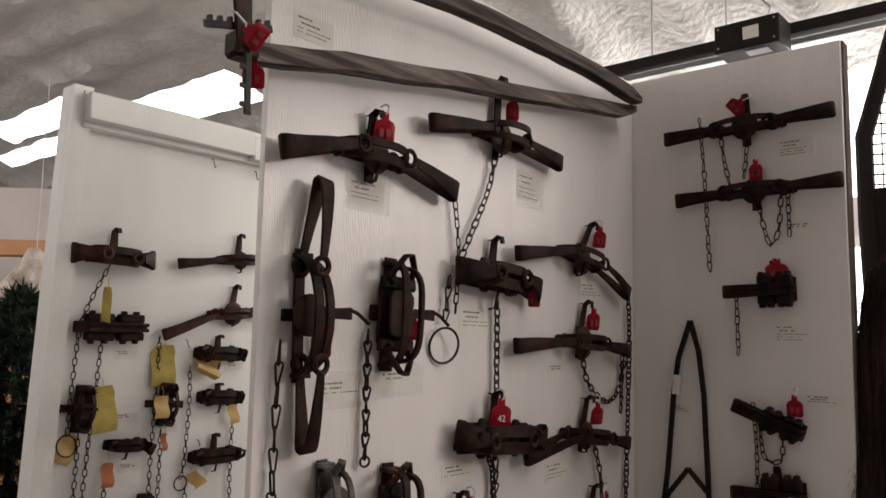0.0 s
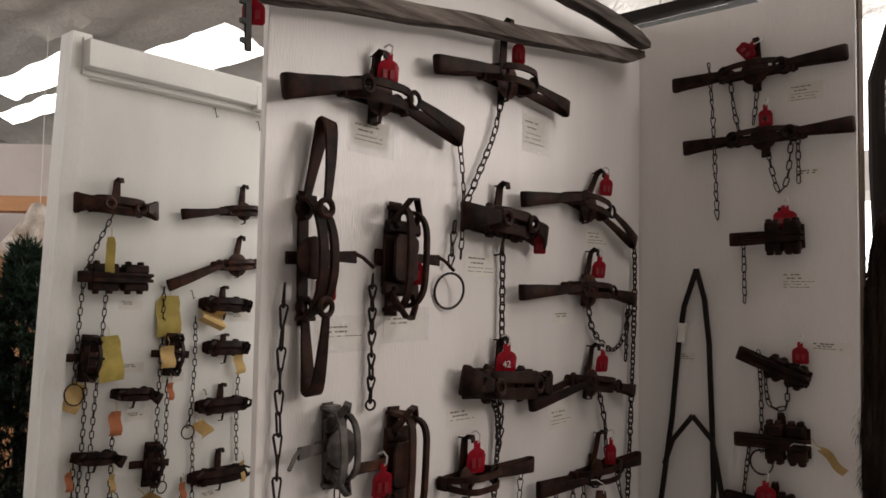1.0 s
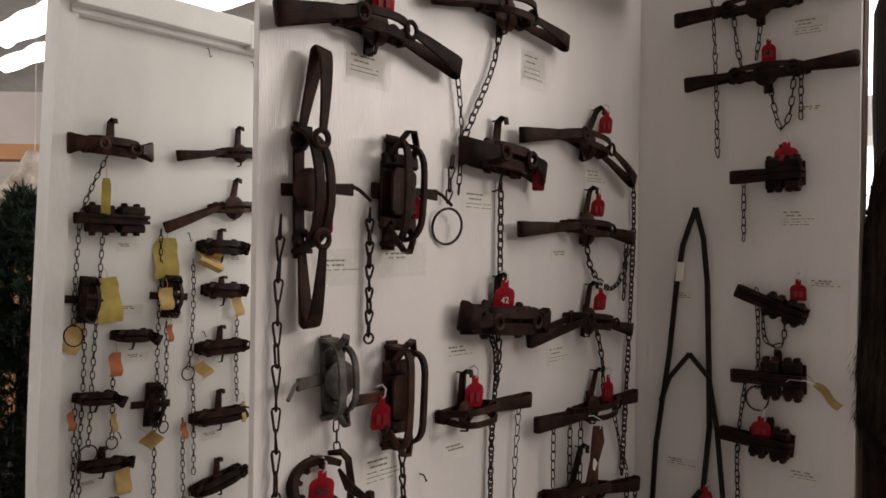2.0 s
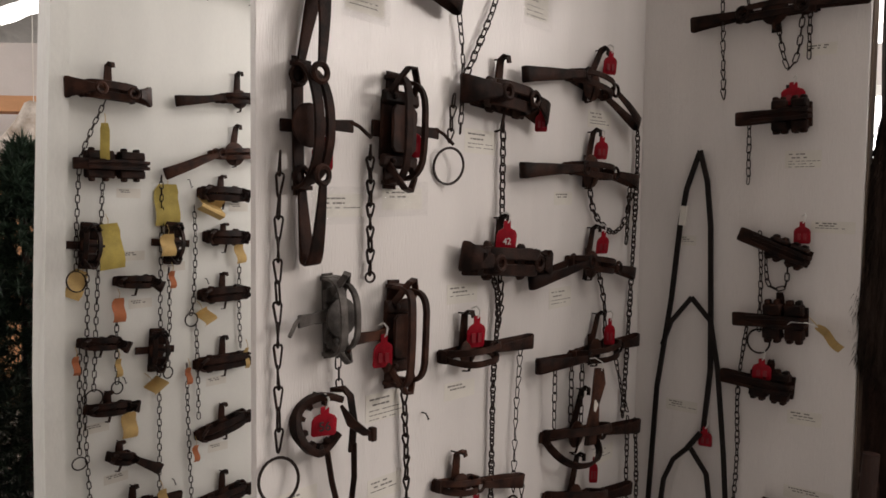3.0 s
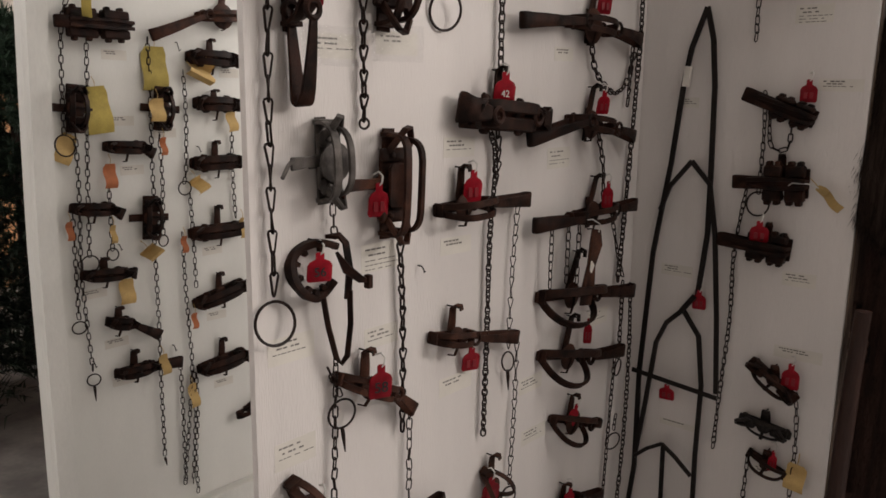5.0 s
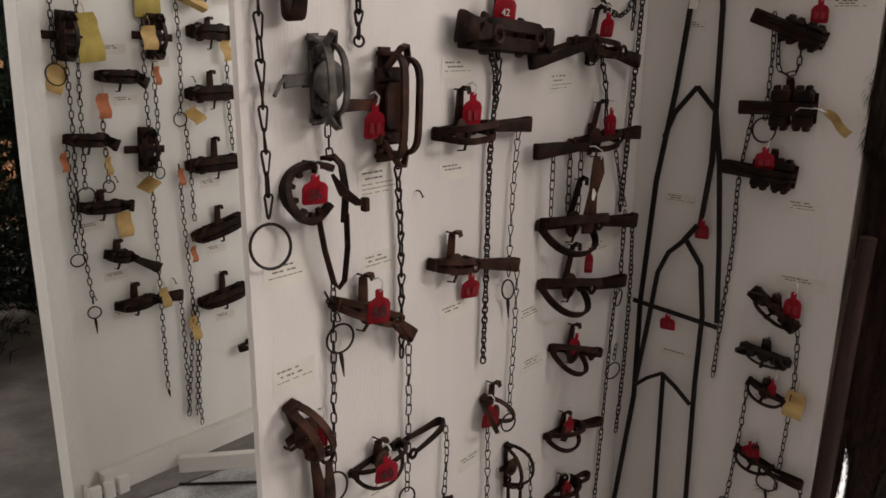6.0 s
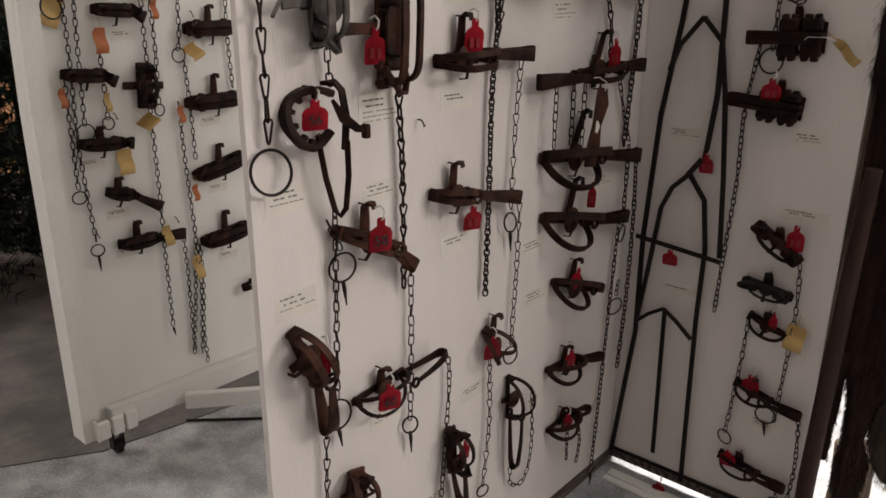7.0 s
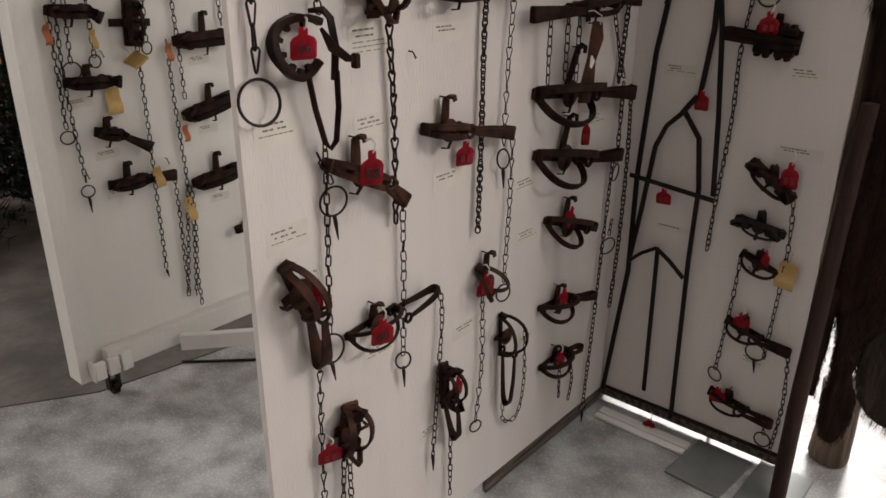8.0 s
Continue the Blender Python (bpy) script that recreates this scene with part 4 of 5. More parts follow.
chain("A", [(-0.701, 0.643), (-0.696, 0.475), (-0.715, 0.307)], 0.034, 0.0015, 0.42, ring=0.017)
chain("A", [(-0.517, 0.489), (-0.506, 0.329), (-0.533, 0.230), (-0.593, 0.243), (-0.601, 0.303)], 0.028, 0.0015, 0.42)
chain("A", [(-1.204, 0.685), (-1.210, 0.520), (-1.213, 0.256)], 0.034, 0.0017, 0.40)
chain("A", [(-0.813, 0.310), (-0.813, 0.141)], 0.028, 0.0017, 0.42)
chain("A", [(-1.154, 0.450), (-1.170, 0.254)], 0.030, 0.0018, 0.42)
chain("A", [(-1.140, 0.449), (-1.141, 0.273)], 0.030, 0.0018, 0.42)
chain("A", [(-0.117, 0.874), (-0.133, 0.628), (-0.148, 0.367), (-0.168, 0.085)], 0.026, 0.0020, 0.46, ring=0.016, pin=0.04, label="long chain hanging to below the board")
chain("A", [(-0.082, 1.053), (-0.066, 0.864), (-0.067, 0.616), (-0.086, 0.395)], 0.024, 0.0022, 0.55, out=0.03)
chain("A", [(-0.112, 1.063), (-0.112, 0.844)], 0.026, 0.0020, 0.48, out=0.022, ring=0.024)
chain("A", [(-0.124, 0.676), (-0.133, 0.633)], 0.024, 0.0018, 0.44, ring=0.026, out=0.03)
for u, z0, z1 in ((-0.424, 1.258, 1.127), (-0.374, 1.248, 1.116), (-0.498, 1.259, 1.128)):
    chain("A", [(u, z0), (u, z1)], 0.032, 0.0018, 0.42, out=0.03)
chain("A", [(-0.183, 1.265), (-0.143, 1.165), (-0.096, 1.073)], 0.030, 0.0020, 0.42)
chain("A", [(-0.290, 0.322), (-0.252, 0.220), (-0.264, 0.139)], 0.028, 0.0019, 0.44)
chain("A", [(-0.326, 0.313), (-0.319, 0.182)], 0.028, 0.0019, 0.44)

chain("B", [(0.221, 2.333, 0.045), (0.227, 2.198, 0.035), (0.230, 1.928)], 0.036, 0.0018, 0.42)
chain("B", [(0.266, 2.298), (0.276, 2.218), (0.291, 2.148)], 0.032, 0.0018, 0.42)
chain("B", [(0.337, 2.269), (0.325, 2.169)], 0.032, 0.0018, 0.42)
chain("B", [(0.360, 2.109), (0.376, 2.029), (0.390, 1.994), (0.410, 2.030), (0.419, 2.129)], 0.032, 0.0018, 0.42)
chain("B", [(0.435, 2.140), (0.436, 2.020)], 0.030, 0.0018, 0.42)
chain("B", [(0.299, 1.860), (0.301, 1.719)], 0.030, 0.0017, 0.42)
chain("B", [(0.336, 1.581), (0.341, 1.480), (0.341, 1.342)], 0.028, 0.0018, 0.44, ring=0.030)
chain("B", [(0.351, 1.551), (0.360, 1.460), (0.400, 1.455), (0.405, 1.521)], 0.028, 0.0018, 0.44)
chain("B", [(0.311, 1.352), (0.293, 1.178), (0.296, 1.002), (0.287, 0.801), (0.281, 0.627)], 0.026, 0.0019, 0.50, label="long iron chain beside the tall pointed frame")
chain("B", [(0.481, 0.831), (0.491, 0.677), (0.481, 0.370)], 0.030, 0.0017, 0.44)
chain("B", [(0.376, 0.627), (0.371, 0.493), (0.356, 0.287)], 0.030, 0.0017, 0.44, ring=0.022)
chain("B", [(0.541, 0.401), (0.552, 0.246), (0.542, 0.079)], 0.026, 0.0018, 0.46)
chain("B", [(0.456, 0.421), (0.456, 0.401)], 0.024, 0.0016, 0.44, ring=0.026, pin=0.04)
chain("B", [(0.512, 0.183), (0.517, 0.136)], 0.024, 0.0016, 0.44, ring=0.022)

for pts, ring, pin in (
    ([(-0.962, 1.931), (-1.001, 1.849), (-1.035, 1.752), (-1.047, 1.586), (-1.051, 1.445)], 0.03, 0),
    ([(-0.970, 1.707), (-0.977, 1.569), (-0.989, 1.406), (-0.998, 1.240), (-1.005, 1.093)], 0.026, 0),
    ([(-1.020, 1.440), (-1.022, 1.276), (-1.034, 1.044)], 0, 0),
    ([(-1.045, 1.212), (-1.048, 1.012), (-1.050, 0.902)], 0.02, 0),
    ([(-1.033, 1.026), (-1.028, 0.906), (-1.019, 0.731)], 0.019, 0.05),
    ([(-0.933, 1.284), (-0.934, 1.104)], 0.018, 0),
    ([(-0.784, 1.716), (-0.784, 1.569), (-0.791, 1.359), (-0.791, 1.235)], 0, 0),
    ([(-0.762, 1.428), (-0.760, 1.286), (-0.767, 1.124)], 0.018, 0),
    ([(-0.798, 1.128), (-0.798, 1.001), (-0.799, 0.817), (-0.802, 0.669), (-0.804, 0.382)], 0, 0.03),
    ([(-0.670, 1.623), (-0.667, 1.497), (-0.675, 1.333), (-0.683, 1.288)], 0.022, 0),
    ([(-0.666, 1.240), (-0.661, 1.090), (-0.659, 0.938)], 0, 0),
    ([(-0.700, 1.114), (-0.698, 0.945), (-0.692, 0.792), (-0.691, 0.637), (-0.735, 0.269)], 0, 0),
    ([(-0.500, 1.435), (-0.502, 1.301), (-0.496, 1.145)], 0, 0),
    ([(-0.675, 0.633), (-0.675, 0.515), (-0.689, 0.340), (-0.688, 0.208)], 0, 0),
    ([(-0.683, 0.654), (-0.684, 0.498), (-0.705, 0.258)], 0, 0),
    ([(-0.731, 0.697), (-0.730, 0.513), (-0.733, 0.274)], 0, 0),
):
    chain("C", pts, 0.030, 0.0018, 0.44, ring=ring, pin=pin)

# ---- red tags ----
red_tag("A", -1.080, 2.129, out=0.030)
red_tag("A", -0.670, 2.264, out=0.030, w=0.03, yaw=-50)
red_tag("A", -1.205, 1.733, out=0.018, w=0.035, yaw=-40)
red_tag("A", -1.002, 1.764, out=0.035, w=0.03, yaw=-40)
red_tag("A", -0.577, 1.840, out=0.030, w=0.028, h=0.05, yaw=-50)
red_tag("A", -0.254, 2.014, out=0.020)
red_tag("A", -0.298, 1.796, out=0.025)
red_tag("A", -0.728, 1.584, "42", out=0.048, w=0.05, h=0.066, pale=True)
red_tag("A", -0.288, 1.557, out=0.030, w=0.038)
red_tag("A", -1.072, 1.385, out=0.030, w=0.038, h=0.062)
red_tag("A", -0.809, 1.390, out=0.035, h=0.066)
red_tag("A", -0.240, 1.323, out=0.030, w=0.028, h=0.07, yaw=-50)
red_tag("A", -1.210, 1.285, "56", out=0.030, w=0.044, h=0.052)
red_tag("A", -0.784, 1.015, out=0.020, h=0.055)
red_tag("A", -0.306, 0.972, out=0.030, w=0.022, h=0.07, yaw=-50)
red_tag("A", -1.103, 1.064, "58", out=0.066, w=0.044, h=0.066)
red_tag("A", -1.087, 0.732, "60", out=0.066, w=0.046, h=0.060)
red_tag("A", -1.214, 0.845, out=0.030, w=0.022, h=0.055, yaw=-40)
red_tag("A", -0.712, 0.687, out=0.030, w=0.045, h=0.060)
red_tag("A", -0.358, 0.757, out=0.030, w=0.028, turn=-24)
red_tag("A", -0.362, 0.524, out=0.030, w=0.035, h=0.06, turn=-10)
red_tag("A", -0.356, 0.329, out=0.030, w=0.036, h=0.055)
red_tag("A", -0.819, 0.469, out=0.038, w=0.026, h=0.055)
red_tag("A", -1.201, 0.491, out=0.025, w=0.05, h=0.05, tie=0.012)
red_tag("B", 0.319, 2.368, out=0.030, w=0.05, h=0.045, turn=-50, yaw=10)
red_tag("B", 0.362, 2.189, out=0.030, w=0.034, h=0.055, yaw=10)
red_tag("B", 0.408, 1.928, out=0.030, w=0.055, h=0.055, yaw=10)
red_tag("B", 0.441, 1.591, out=0.030, w=0.038, h=0.054, yaw=10)
red_tag("B", 0.362, 1.246, out=0.045, w=0.045, h=0.055, yaw=10)
red_tag("B", 0.467, 0.887, out=0.030, w=0.042, h=0.07, yaw=10)
red_tag("B", 0.444, 0.652, out=0.030, w=0.022, h=0.06, yaw=30)
red_tag("B", 0.411, 0.461, out=0.030, w=0.045, h=0.055, yaw=10)
red_tag("B", 0.380, 0.212, out=0.030, w=0.042, h=0.055, yaw=10)
red_tag("B", 0.213, 1.038, out=0.020, w=0.036, h=0.055, yaw=10)
red_tag("B", 0.145, 0.761, out=0.030, w=0.042, h=0.048, yaw=10)
red_tag("B", 0.187, 0.020, out=0.030, w=0.04, h=0.045, yaw=10, tie=0.02)

# ---- caption cards ----
for u, z, w, h, n, film in (
    (-1.233, 2.277, 0.10, 0.052, 4, False), (-1.093, 2.008, 0.105, 0.054, 4, True), (-0.560, 2.104, 0.105, 0.075, 5, True),
    (-0.760, 1.781, 0.115, 0.055, 4, False), (-0.266, 1.871, 0.13, 0.05, 4, False), (-0.994, 1.659, 0.12, 0.045, 2, True),
    (-1.151, 1.646, 0.12, 0.045, 3, True), (-0.432, 1.667, 0.09, 0.035, 2, False), (-0.812, 1.466, 0.11, 0.045, 3, False),
    (-0.436, 1.426, 0.11, 0.055, 4, False)):
    card("A", u, z, w, h, n, film)
for u, z, w, h, n in (
    (-1.037, 1.274, 0.11, 0.058, 5), (-0.817, 1.265, 0.11, 0.040, 2), (-1.249, 1.146, 0.11, 0.052, 3), (-1.035, 1.120, 0.10, 0.045, 3),
    (-0.810, 0.962, 0.12, 0.045, 2), (-0.521, 0.880, 0.11, 0.045, 3), (-1.245, 0.958, 0.10, 0.055, 3), (-1.031, 0.640, 0.10, 0.045, 3),
    (-0.742, 0.577, 0.11, 0.042, 2), (-0.499, 0.742, 0.12, 0.045, 3), (-0.864, 0.353, 0.10, 0.04, 3), (-0.206, 0.983, 0.12, 0.05, 3), (-0.478, 0.438, 0.09, 0.035, 2)):
    card("A", u, z, w, h, n)
for u, z, w, h, n in ((0.450, 2.244, 0.095, 0.050, 5), (0.457, 2.034, 0.085, 0.032, 2), (0.428, 1.770, 0.095, 0.048, 5), (0.502, 1.605, 0.11, 0.032, 3),
                      (0.136, 1.559, 0.06, 0.03, 3), (0.136, 1.104, 0.10, 0.035, 3), (0.454, 1.129, 0.09, 0.040, 3), (0.470, 0.938, 0.13, 0.035, 2),
                      (0.171, 0.661, 0.12, 0.02, 1), (0.455, 0.337, 0.09, 0.035, 3), (0.416, 0.601, 0.06, 0.03, 2)):
    card("B", u, z, w, h, n)
for u, z in ((-0.884, 1.670), (-0.873, 1.480), (-0.735, 1.440), (-0.850, 1.332), (-0.934, 0.806), (-0.918, 0.679), (-0.494, 1.629), (-0.584, 1.047), (-0.578, 0.820), (-0.992, 0.972), (-0.561, 0.575)):
    card("C", u, z, 0.085, 0.032, 2)

# ---- paper tags on board C ----
paper_tag("C", -0.979, 1.817, 0.026, 0.105, YELLOW, "slim yellow card tag on a trap", out=0.05, turn=0, yaw=-30, fold=0.004)
paper_tag("C", -0.953, 1.512, 0.075, 0.135, YELLOW, "large yellow card tag hanging on a trap chain", out=0.018, turn=6, yaw=0, fold=0.004)
paper_tag("C", -0.765, 1.635, 0.08, 0.13, YELLOW, "large yellow card tag hanging on a trap chain", out=0.012, turn=0, yaw=0, fold=0.004)
paper_tag("C", -1.050, 1.405, 0.05, 0.085, MANILA, "manila card tag behind a wire ring", out=0.008, turn=-24, yaw=0, fold=0.004)
paper_tag("C", -0.793, 1.513, 0.045, 0.068, MANILA, "manila card tag on a round trap", out=0.065, turn=0, yaw=0, fold=0.004)
paper_tag("C", -0.619, 1.634, 0.085, 0.065, MANILA, "crumpled manila paper tag", out=0.03, turn=-25, yaw=0, fold=0.012)
paper_tag("C", -0.512, 1.475, 0.034, 0.068, MANILA, "manila card tag with an orange print", out=0.035, turn=8, yaw=0, fold=0.004)
paper_tag("C", -0.934, 1.322, 0.036, 0.072, ORANGE_TAG, "orange card tag on a trap chain", out=0.03, turn=0, yaw=0, fold=0.004)
paper_tag("C", -0.820, 1.079, 0.05, 0.045, MANILA, "folded manila paper tag", out=0.03, turn=40, yaw=0, fold=0.012)
paper_tag("C", -0.896, 0.964, 0.046, 0.08, MANILA, "manila card tag below a trap", out=0.012, turn=0, yaw=0, fold=0.004)
paper_tag("C", -0.806, 0.715, 0.028, 0.07, MANILA, "manila card tag on a trap spring", out=0.05, turn=8, yaw=0, fold=0.004)
paper_tag("C", -0.691, 0.569, 0.03, 0.088, MANILA, "manila card tag on a hanging chain", out=0.02, turn=8, yaw=0, fold=0.004)
paper_tag("C", -0.497, 1.119, 0.014, 0.07, MANILA, "narrow manila card tag on a trap", out=0.05, turn=0, yaw=0, fold=0.004)
paper_tag("C", -0.642, 1.276, 0.04, 0.06, MANILA, "crumpled manila paper tag", out=0.03, turn=30, yaw=0, fold=0.01)
paper_tag("C", -0.936, 1.149, 0.016, 0.055, MANILA, "narrow manila tag on a chain", out=0.03, turn=0, yaw=0, fold=0.004)
for u, z in ((-1.063, 1.173), (-0.680, 0.828), (-0.704, 1.087), (-0.759, 1.402)):
    paper_tag("C", u, z, 0.018, 0.055, ORANGE_TAG, "narrow orange tag on a chain", out=0.03)
pt = paper_tag("B", 0.512, 1.342, 0.022, 0.075, MANILA, "twisted manila paper tag on white string", out=0.03, turn=48, fold=0.006)
part("string", tube(bmesh.new(), [(0, 0.034, 0.006), (-0.008, 0.056, 0.016), (-0.032, 0.082, 0.020), (-0.058, 0.086, 0.014), (-0.070, 0.076, 0.004)], 0.0016, 5), WHITE_TIE, pt, "white string")
paper_tag("B", 0.500, 0.621, 0.050, 0.075, MANILA, "manila card tag under a chain", out=0.02, turn=-4)

hk = thing("hanging_clip", "red-brown notched iron clip hung on white string", "iron clip", on("A", -0.388, 1.168, 0.075, -6))
part("blade", wobble(strip(bmesh.new(), [(0.012, 0.085, 0), (0.008, 0.05, 0.003), (0.0, 0.0, 0), (-0.006, -0.05, 0.002), (-0.004, -0.10, 0)], (1, 0, 0), [0.034, 0.052, 0.038, 0.060, 0.050], 0.010), 0.006, 30), IRON_RED, hk)
part("paper", boxed(-0.010, 0.014, -0.022, 0.010, 0.004, 0.005), PAPER, hk, "small pale paper label", smooth=False)
part("string", tube(bmesh.new(), [(-0.02, 0.105, -0.03), (0.004, 0.11, -0.01), (0.018, 0.10, 0.004), (0.012, 0.08, 0.006)], 0.0014, 4), WHITE_TIE, hk)

# ---- tall pointed iron frame on board B ----
f = thing("spear_frame", "tall black iron frame of nested pointed arches", "iron frame", on("B", 0, 0, 0))


def bar(name, pts, w=0.014, out=0.015, label=""):
    part(name, wobble(strip(bmesh.new(), [(u, z, out) for u, z in pts], (1, 0.25, 0), w * 0.86, 0.009), 0.0015, 8, out * 90), BLACK, f, label)


bar("outer_arch", [(0.009, 0.069), (0.055, 0.502), (0.051, 0.802), (0.069, 1.148), (0.105, 1.401), (0.123, 1.600), (0.139, 1.698), (0.173, 1.798)], 0.017, 0.015)
bar("outer_arch", [(0.173, 1.798), (0.195, 1.718), (0.207, 1.600), (0.216, 1.363), (0.219, 1.218), (0.205, 1.045)], 0.017, 0.015)
bar("middle_arch", [(0.088, 1.271), (0.111, 1.338), (0.166, 1.408)], 0.016, 0.028)
bar("middle_arch", [(0.166, 1.408), (0.220, 1.350), (0.245, 1.219), (0.266, 1.002), (0.281, 0.791)], 0.016, 0.028)
bar("inner_arch", [(0.059, 0.546), (0.079, 0.709), (0.100, 0.895), (0.126, 0.957), (0.171, 1.003)], 0.016, 0.022)
bar("inner_arch", [(0.171, 1.003), (0.220, 0.938), (0.238, 0.801), (0.236, 0.597), (0.248, 0.067)], 0.016, 0.022)
bar("link_rod", [(0.204, 1.048), (0.170, 1.001)], 0.018, 0.033)
bar("lower_arch", [(0.059, 0.540), (0.099, 0.577), (0.143, 0.605)], 0.013, 0.034)
bar("lower_arch", [(0.143, 0.605), (0.185, 0.577), (0.233, 0.537)], 0.013, 0.034)
part("cross_bar", strip(bmesh.new(), [(0.041, 0.805, 0.040), (0.289, 0.783, 0.040)], (0, 1, 0), 0.014, 0.006), BLACK, f)
part("stem", strip(bmesh.new(), [(0.143, 0.597, 0.024), (0.148, 0.360, 0.024), (0.153, 0.127, 0.024)], (1, 0, 0), 0.014, 0.006), BLACK, f)
part("wrap", strip(bmesh.new(), [(0.129, 1.600, 0.015), (0.134, 1.652, 0.015)], (1, 0.2, 0), 0.020, 0.013), PAPER, f, "pale tape wrap")

# ---- wooden bear-trap poles over board A ----
p = thing("jaw_pole", "long weathered wooden pole with a toothed iron jaw", "wooden pole", on("A", 0, 0, 0))


def pole(name, pts, w, thick):
    bm = strip(bmesh.new(), pts, (0, 1, 0), w, thick)
    bmesh.ops.subdivide_edges(bm, edges=[e for e in bm.edges if e.calc_length() > 0.05], cuts=4)
    part(name, wobble(wobble(bm, 0.004, 6, 3), 0.002, 40, 1), WOOD, p)


pole("lower_shaft", [(-1.401, 2.175, 0.05), (-1.211, 2.211, 0.05), (-0.910, 2.261, 0.05), (-0.591, 2.307, 0.05), (-0.306, 2.352, 0.048), (-0.186, 2.373, 0.045), (-0.115, 2.390, 0.042)], [0.036, 0.038, 0.038, 0.037, 0.040, 0.040, 0.022], 0.036)
pole("upper_shaft", [(-1.400, 2.360, 0.09), (-1.027, 2.393, 0.085), (-0.818, 2.414, 0.08), (-0.575, 2.418, 0.08), (-0.309, 2.418, 0.078), (-0.198, 2.412, 0.075), (-0.137, 2.405, 0.072)], [0.036, 0.037, 0.036, 0.036, 0.038, 0.036, 0.018], 0.034)


def toothed(name, a, b, teeth, side):
    bm = bmesh.new()
    a, b, side = Vector(a), Vector(b), Vector(side)
    strip(bm, [a, (a + b) / 2, b], side, 0.012, 0.005)
    for k in range(teeth):
        q = a + (b - a) * ((k + 0.5) / teeth)
        t = (b - a).normalized() * 0.004
        rings(bm, [[q - t + side * 0.005 + Vector((0, 0, d)), q + t + side * 0.005 + Vector((0, 0, d)), q + t * 0.8 + side * 0.013 + Vector((0, 0, d)), q - t * 0.8 + side * 0.013 + Vector((0, 0, d))] for d in (-0.003, 0.003)])
    part(name, bm, BLACK, p, "toothed black iron bar", smooth=False)


toothed("toothed_jaw", (-1.419, 2.067, 0.080), (-1.429, 2.323, 0.080), 9, (-1, 0, 0))
toothed("toothed_jaw", (-1.504, 2.179, 0.088), (-1.388, 2.207, 0.088), 7, (0, 1, 0))
part("iron_strap", strip(bmesh.new(), [(-1.439, 2.155, 0.092), (-1.452, 2.229, 0.096), (-1.464, 2.359, 0.098)], (1, 0, 0), 0.024, 0.008), IRON_RED, p)
part("socket", boxed(-1.437, -1.391, 2.158, 2.200, 0.034, 0.072, bevel=0.006), IRON, p)
red_tag("A", -1.437, 2.178, out=0.112, w=0.040, h=0.042, turn=68, yaw=-30, tie=0.05)
red_tag("A", -1.397, 2.140, out=0.060, w=0.034, h=0.045, yaw=-40, tie=0)

# ---- pole, furs and black lattice beside board B ----
s = thing("fur_stand", "dark wooden post carrying hanging brown pelts", "stand")
bm = tube(bmesh.new(), [(-0.12, -0.606, 0.007), (-0.12, -0.606, 0.29), (-0.12, -0.612, 0.6), (-0.115, -0.622, 1.0), (-0.11, -0.625, 1.10)], [0.022, 0.022, 0.021, 0.020, 0.018], 12)
part("post", wobble(bm, 0.003, 9), DARKWOOD, s)
part("foot_plate", boxed(-0.19, 0.03, -0.66, -0.512, 0.0, 0.007, bevel=0.002), PLATE, s, "flat grey steel plate")


def hang_skin(bm, x, rows, deep, seed, n=18):
    """Skins a limp hide from rows of height and its two edges; folds run down it."""
    fine = []
    for (z0, l0, r0), (z1, l1, r1) in zip(rows, rows[1:]):
        steps = max(1, int((z0 - z1) / 0.04))
        fine += [(z0 + (z1 - z0) * k / steps, l0 + (l1 - l0) * k / steps, r0 + (r1 - r0) * k / steps) for k in range(steps)]
    fine.append(rows[-1])
    loops = []
    for z, l, r in fine:
        mid, half = (l + r) / 2, abs(l - r) / 2
        d = min(deep, half * 0.9)
        ring = []
        for q in [2 * math.pi * j / n for j in range(n)]:
            f = 0.25 * math.sin(half * math.cos(q) * 70 + seed + z * 3) + 0.12 * math.sin(z * 23 + q * 2)
            ring.append((x + d * math.sin(q) * (1 + f) + 0.012 * math.sin(z * 5 + seed), mid - half * math.cos(q), z))
        loops.append(ring)
    return wobble(rings(bm, loops), 0.006, 11, seed)


def coat(bm, count, long, seed, spread=0.35):
    """Thin hairs rooted all over the faces of bm, combed downwards."""
    rnd = random.Random(seed)
    bm.normal_update()
    faces = [f for f in bm.faces if len(f.verts) == 4]
    areas = list(itertools.accumulate(f.calc_area() for f in faces))
    out = bmesh.new()
    for f in rnd.choices(faces, cum_weights=areas, k=count):
        v = [q.co for q in f.verts]
        s1, s2 = rnd.random(), rnd.random()
        a = v[0].lerp(v[1], s1).lerp(v[3].lerp(v[2], s1), s2)
        o = f.normal
        d = (o * rnd.uniform(0.12, spread) + Vector((rnd.gauss(0, 0.10), rnd.gauss(0, 0.16), -1))).normalized() * long * rnd.uniform(0.5, 1.1)
        sd = d.cross(o).normalized() * 0.00045
        p = a + d * 0.55 + o * 0.0015
        out.faces.new([out.verts.new(q) for q in (a - sd, a + sd, p + sd * 0.7, a + d, p - sd * 0.7)])
    return out


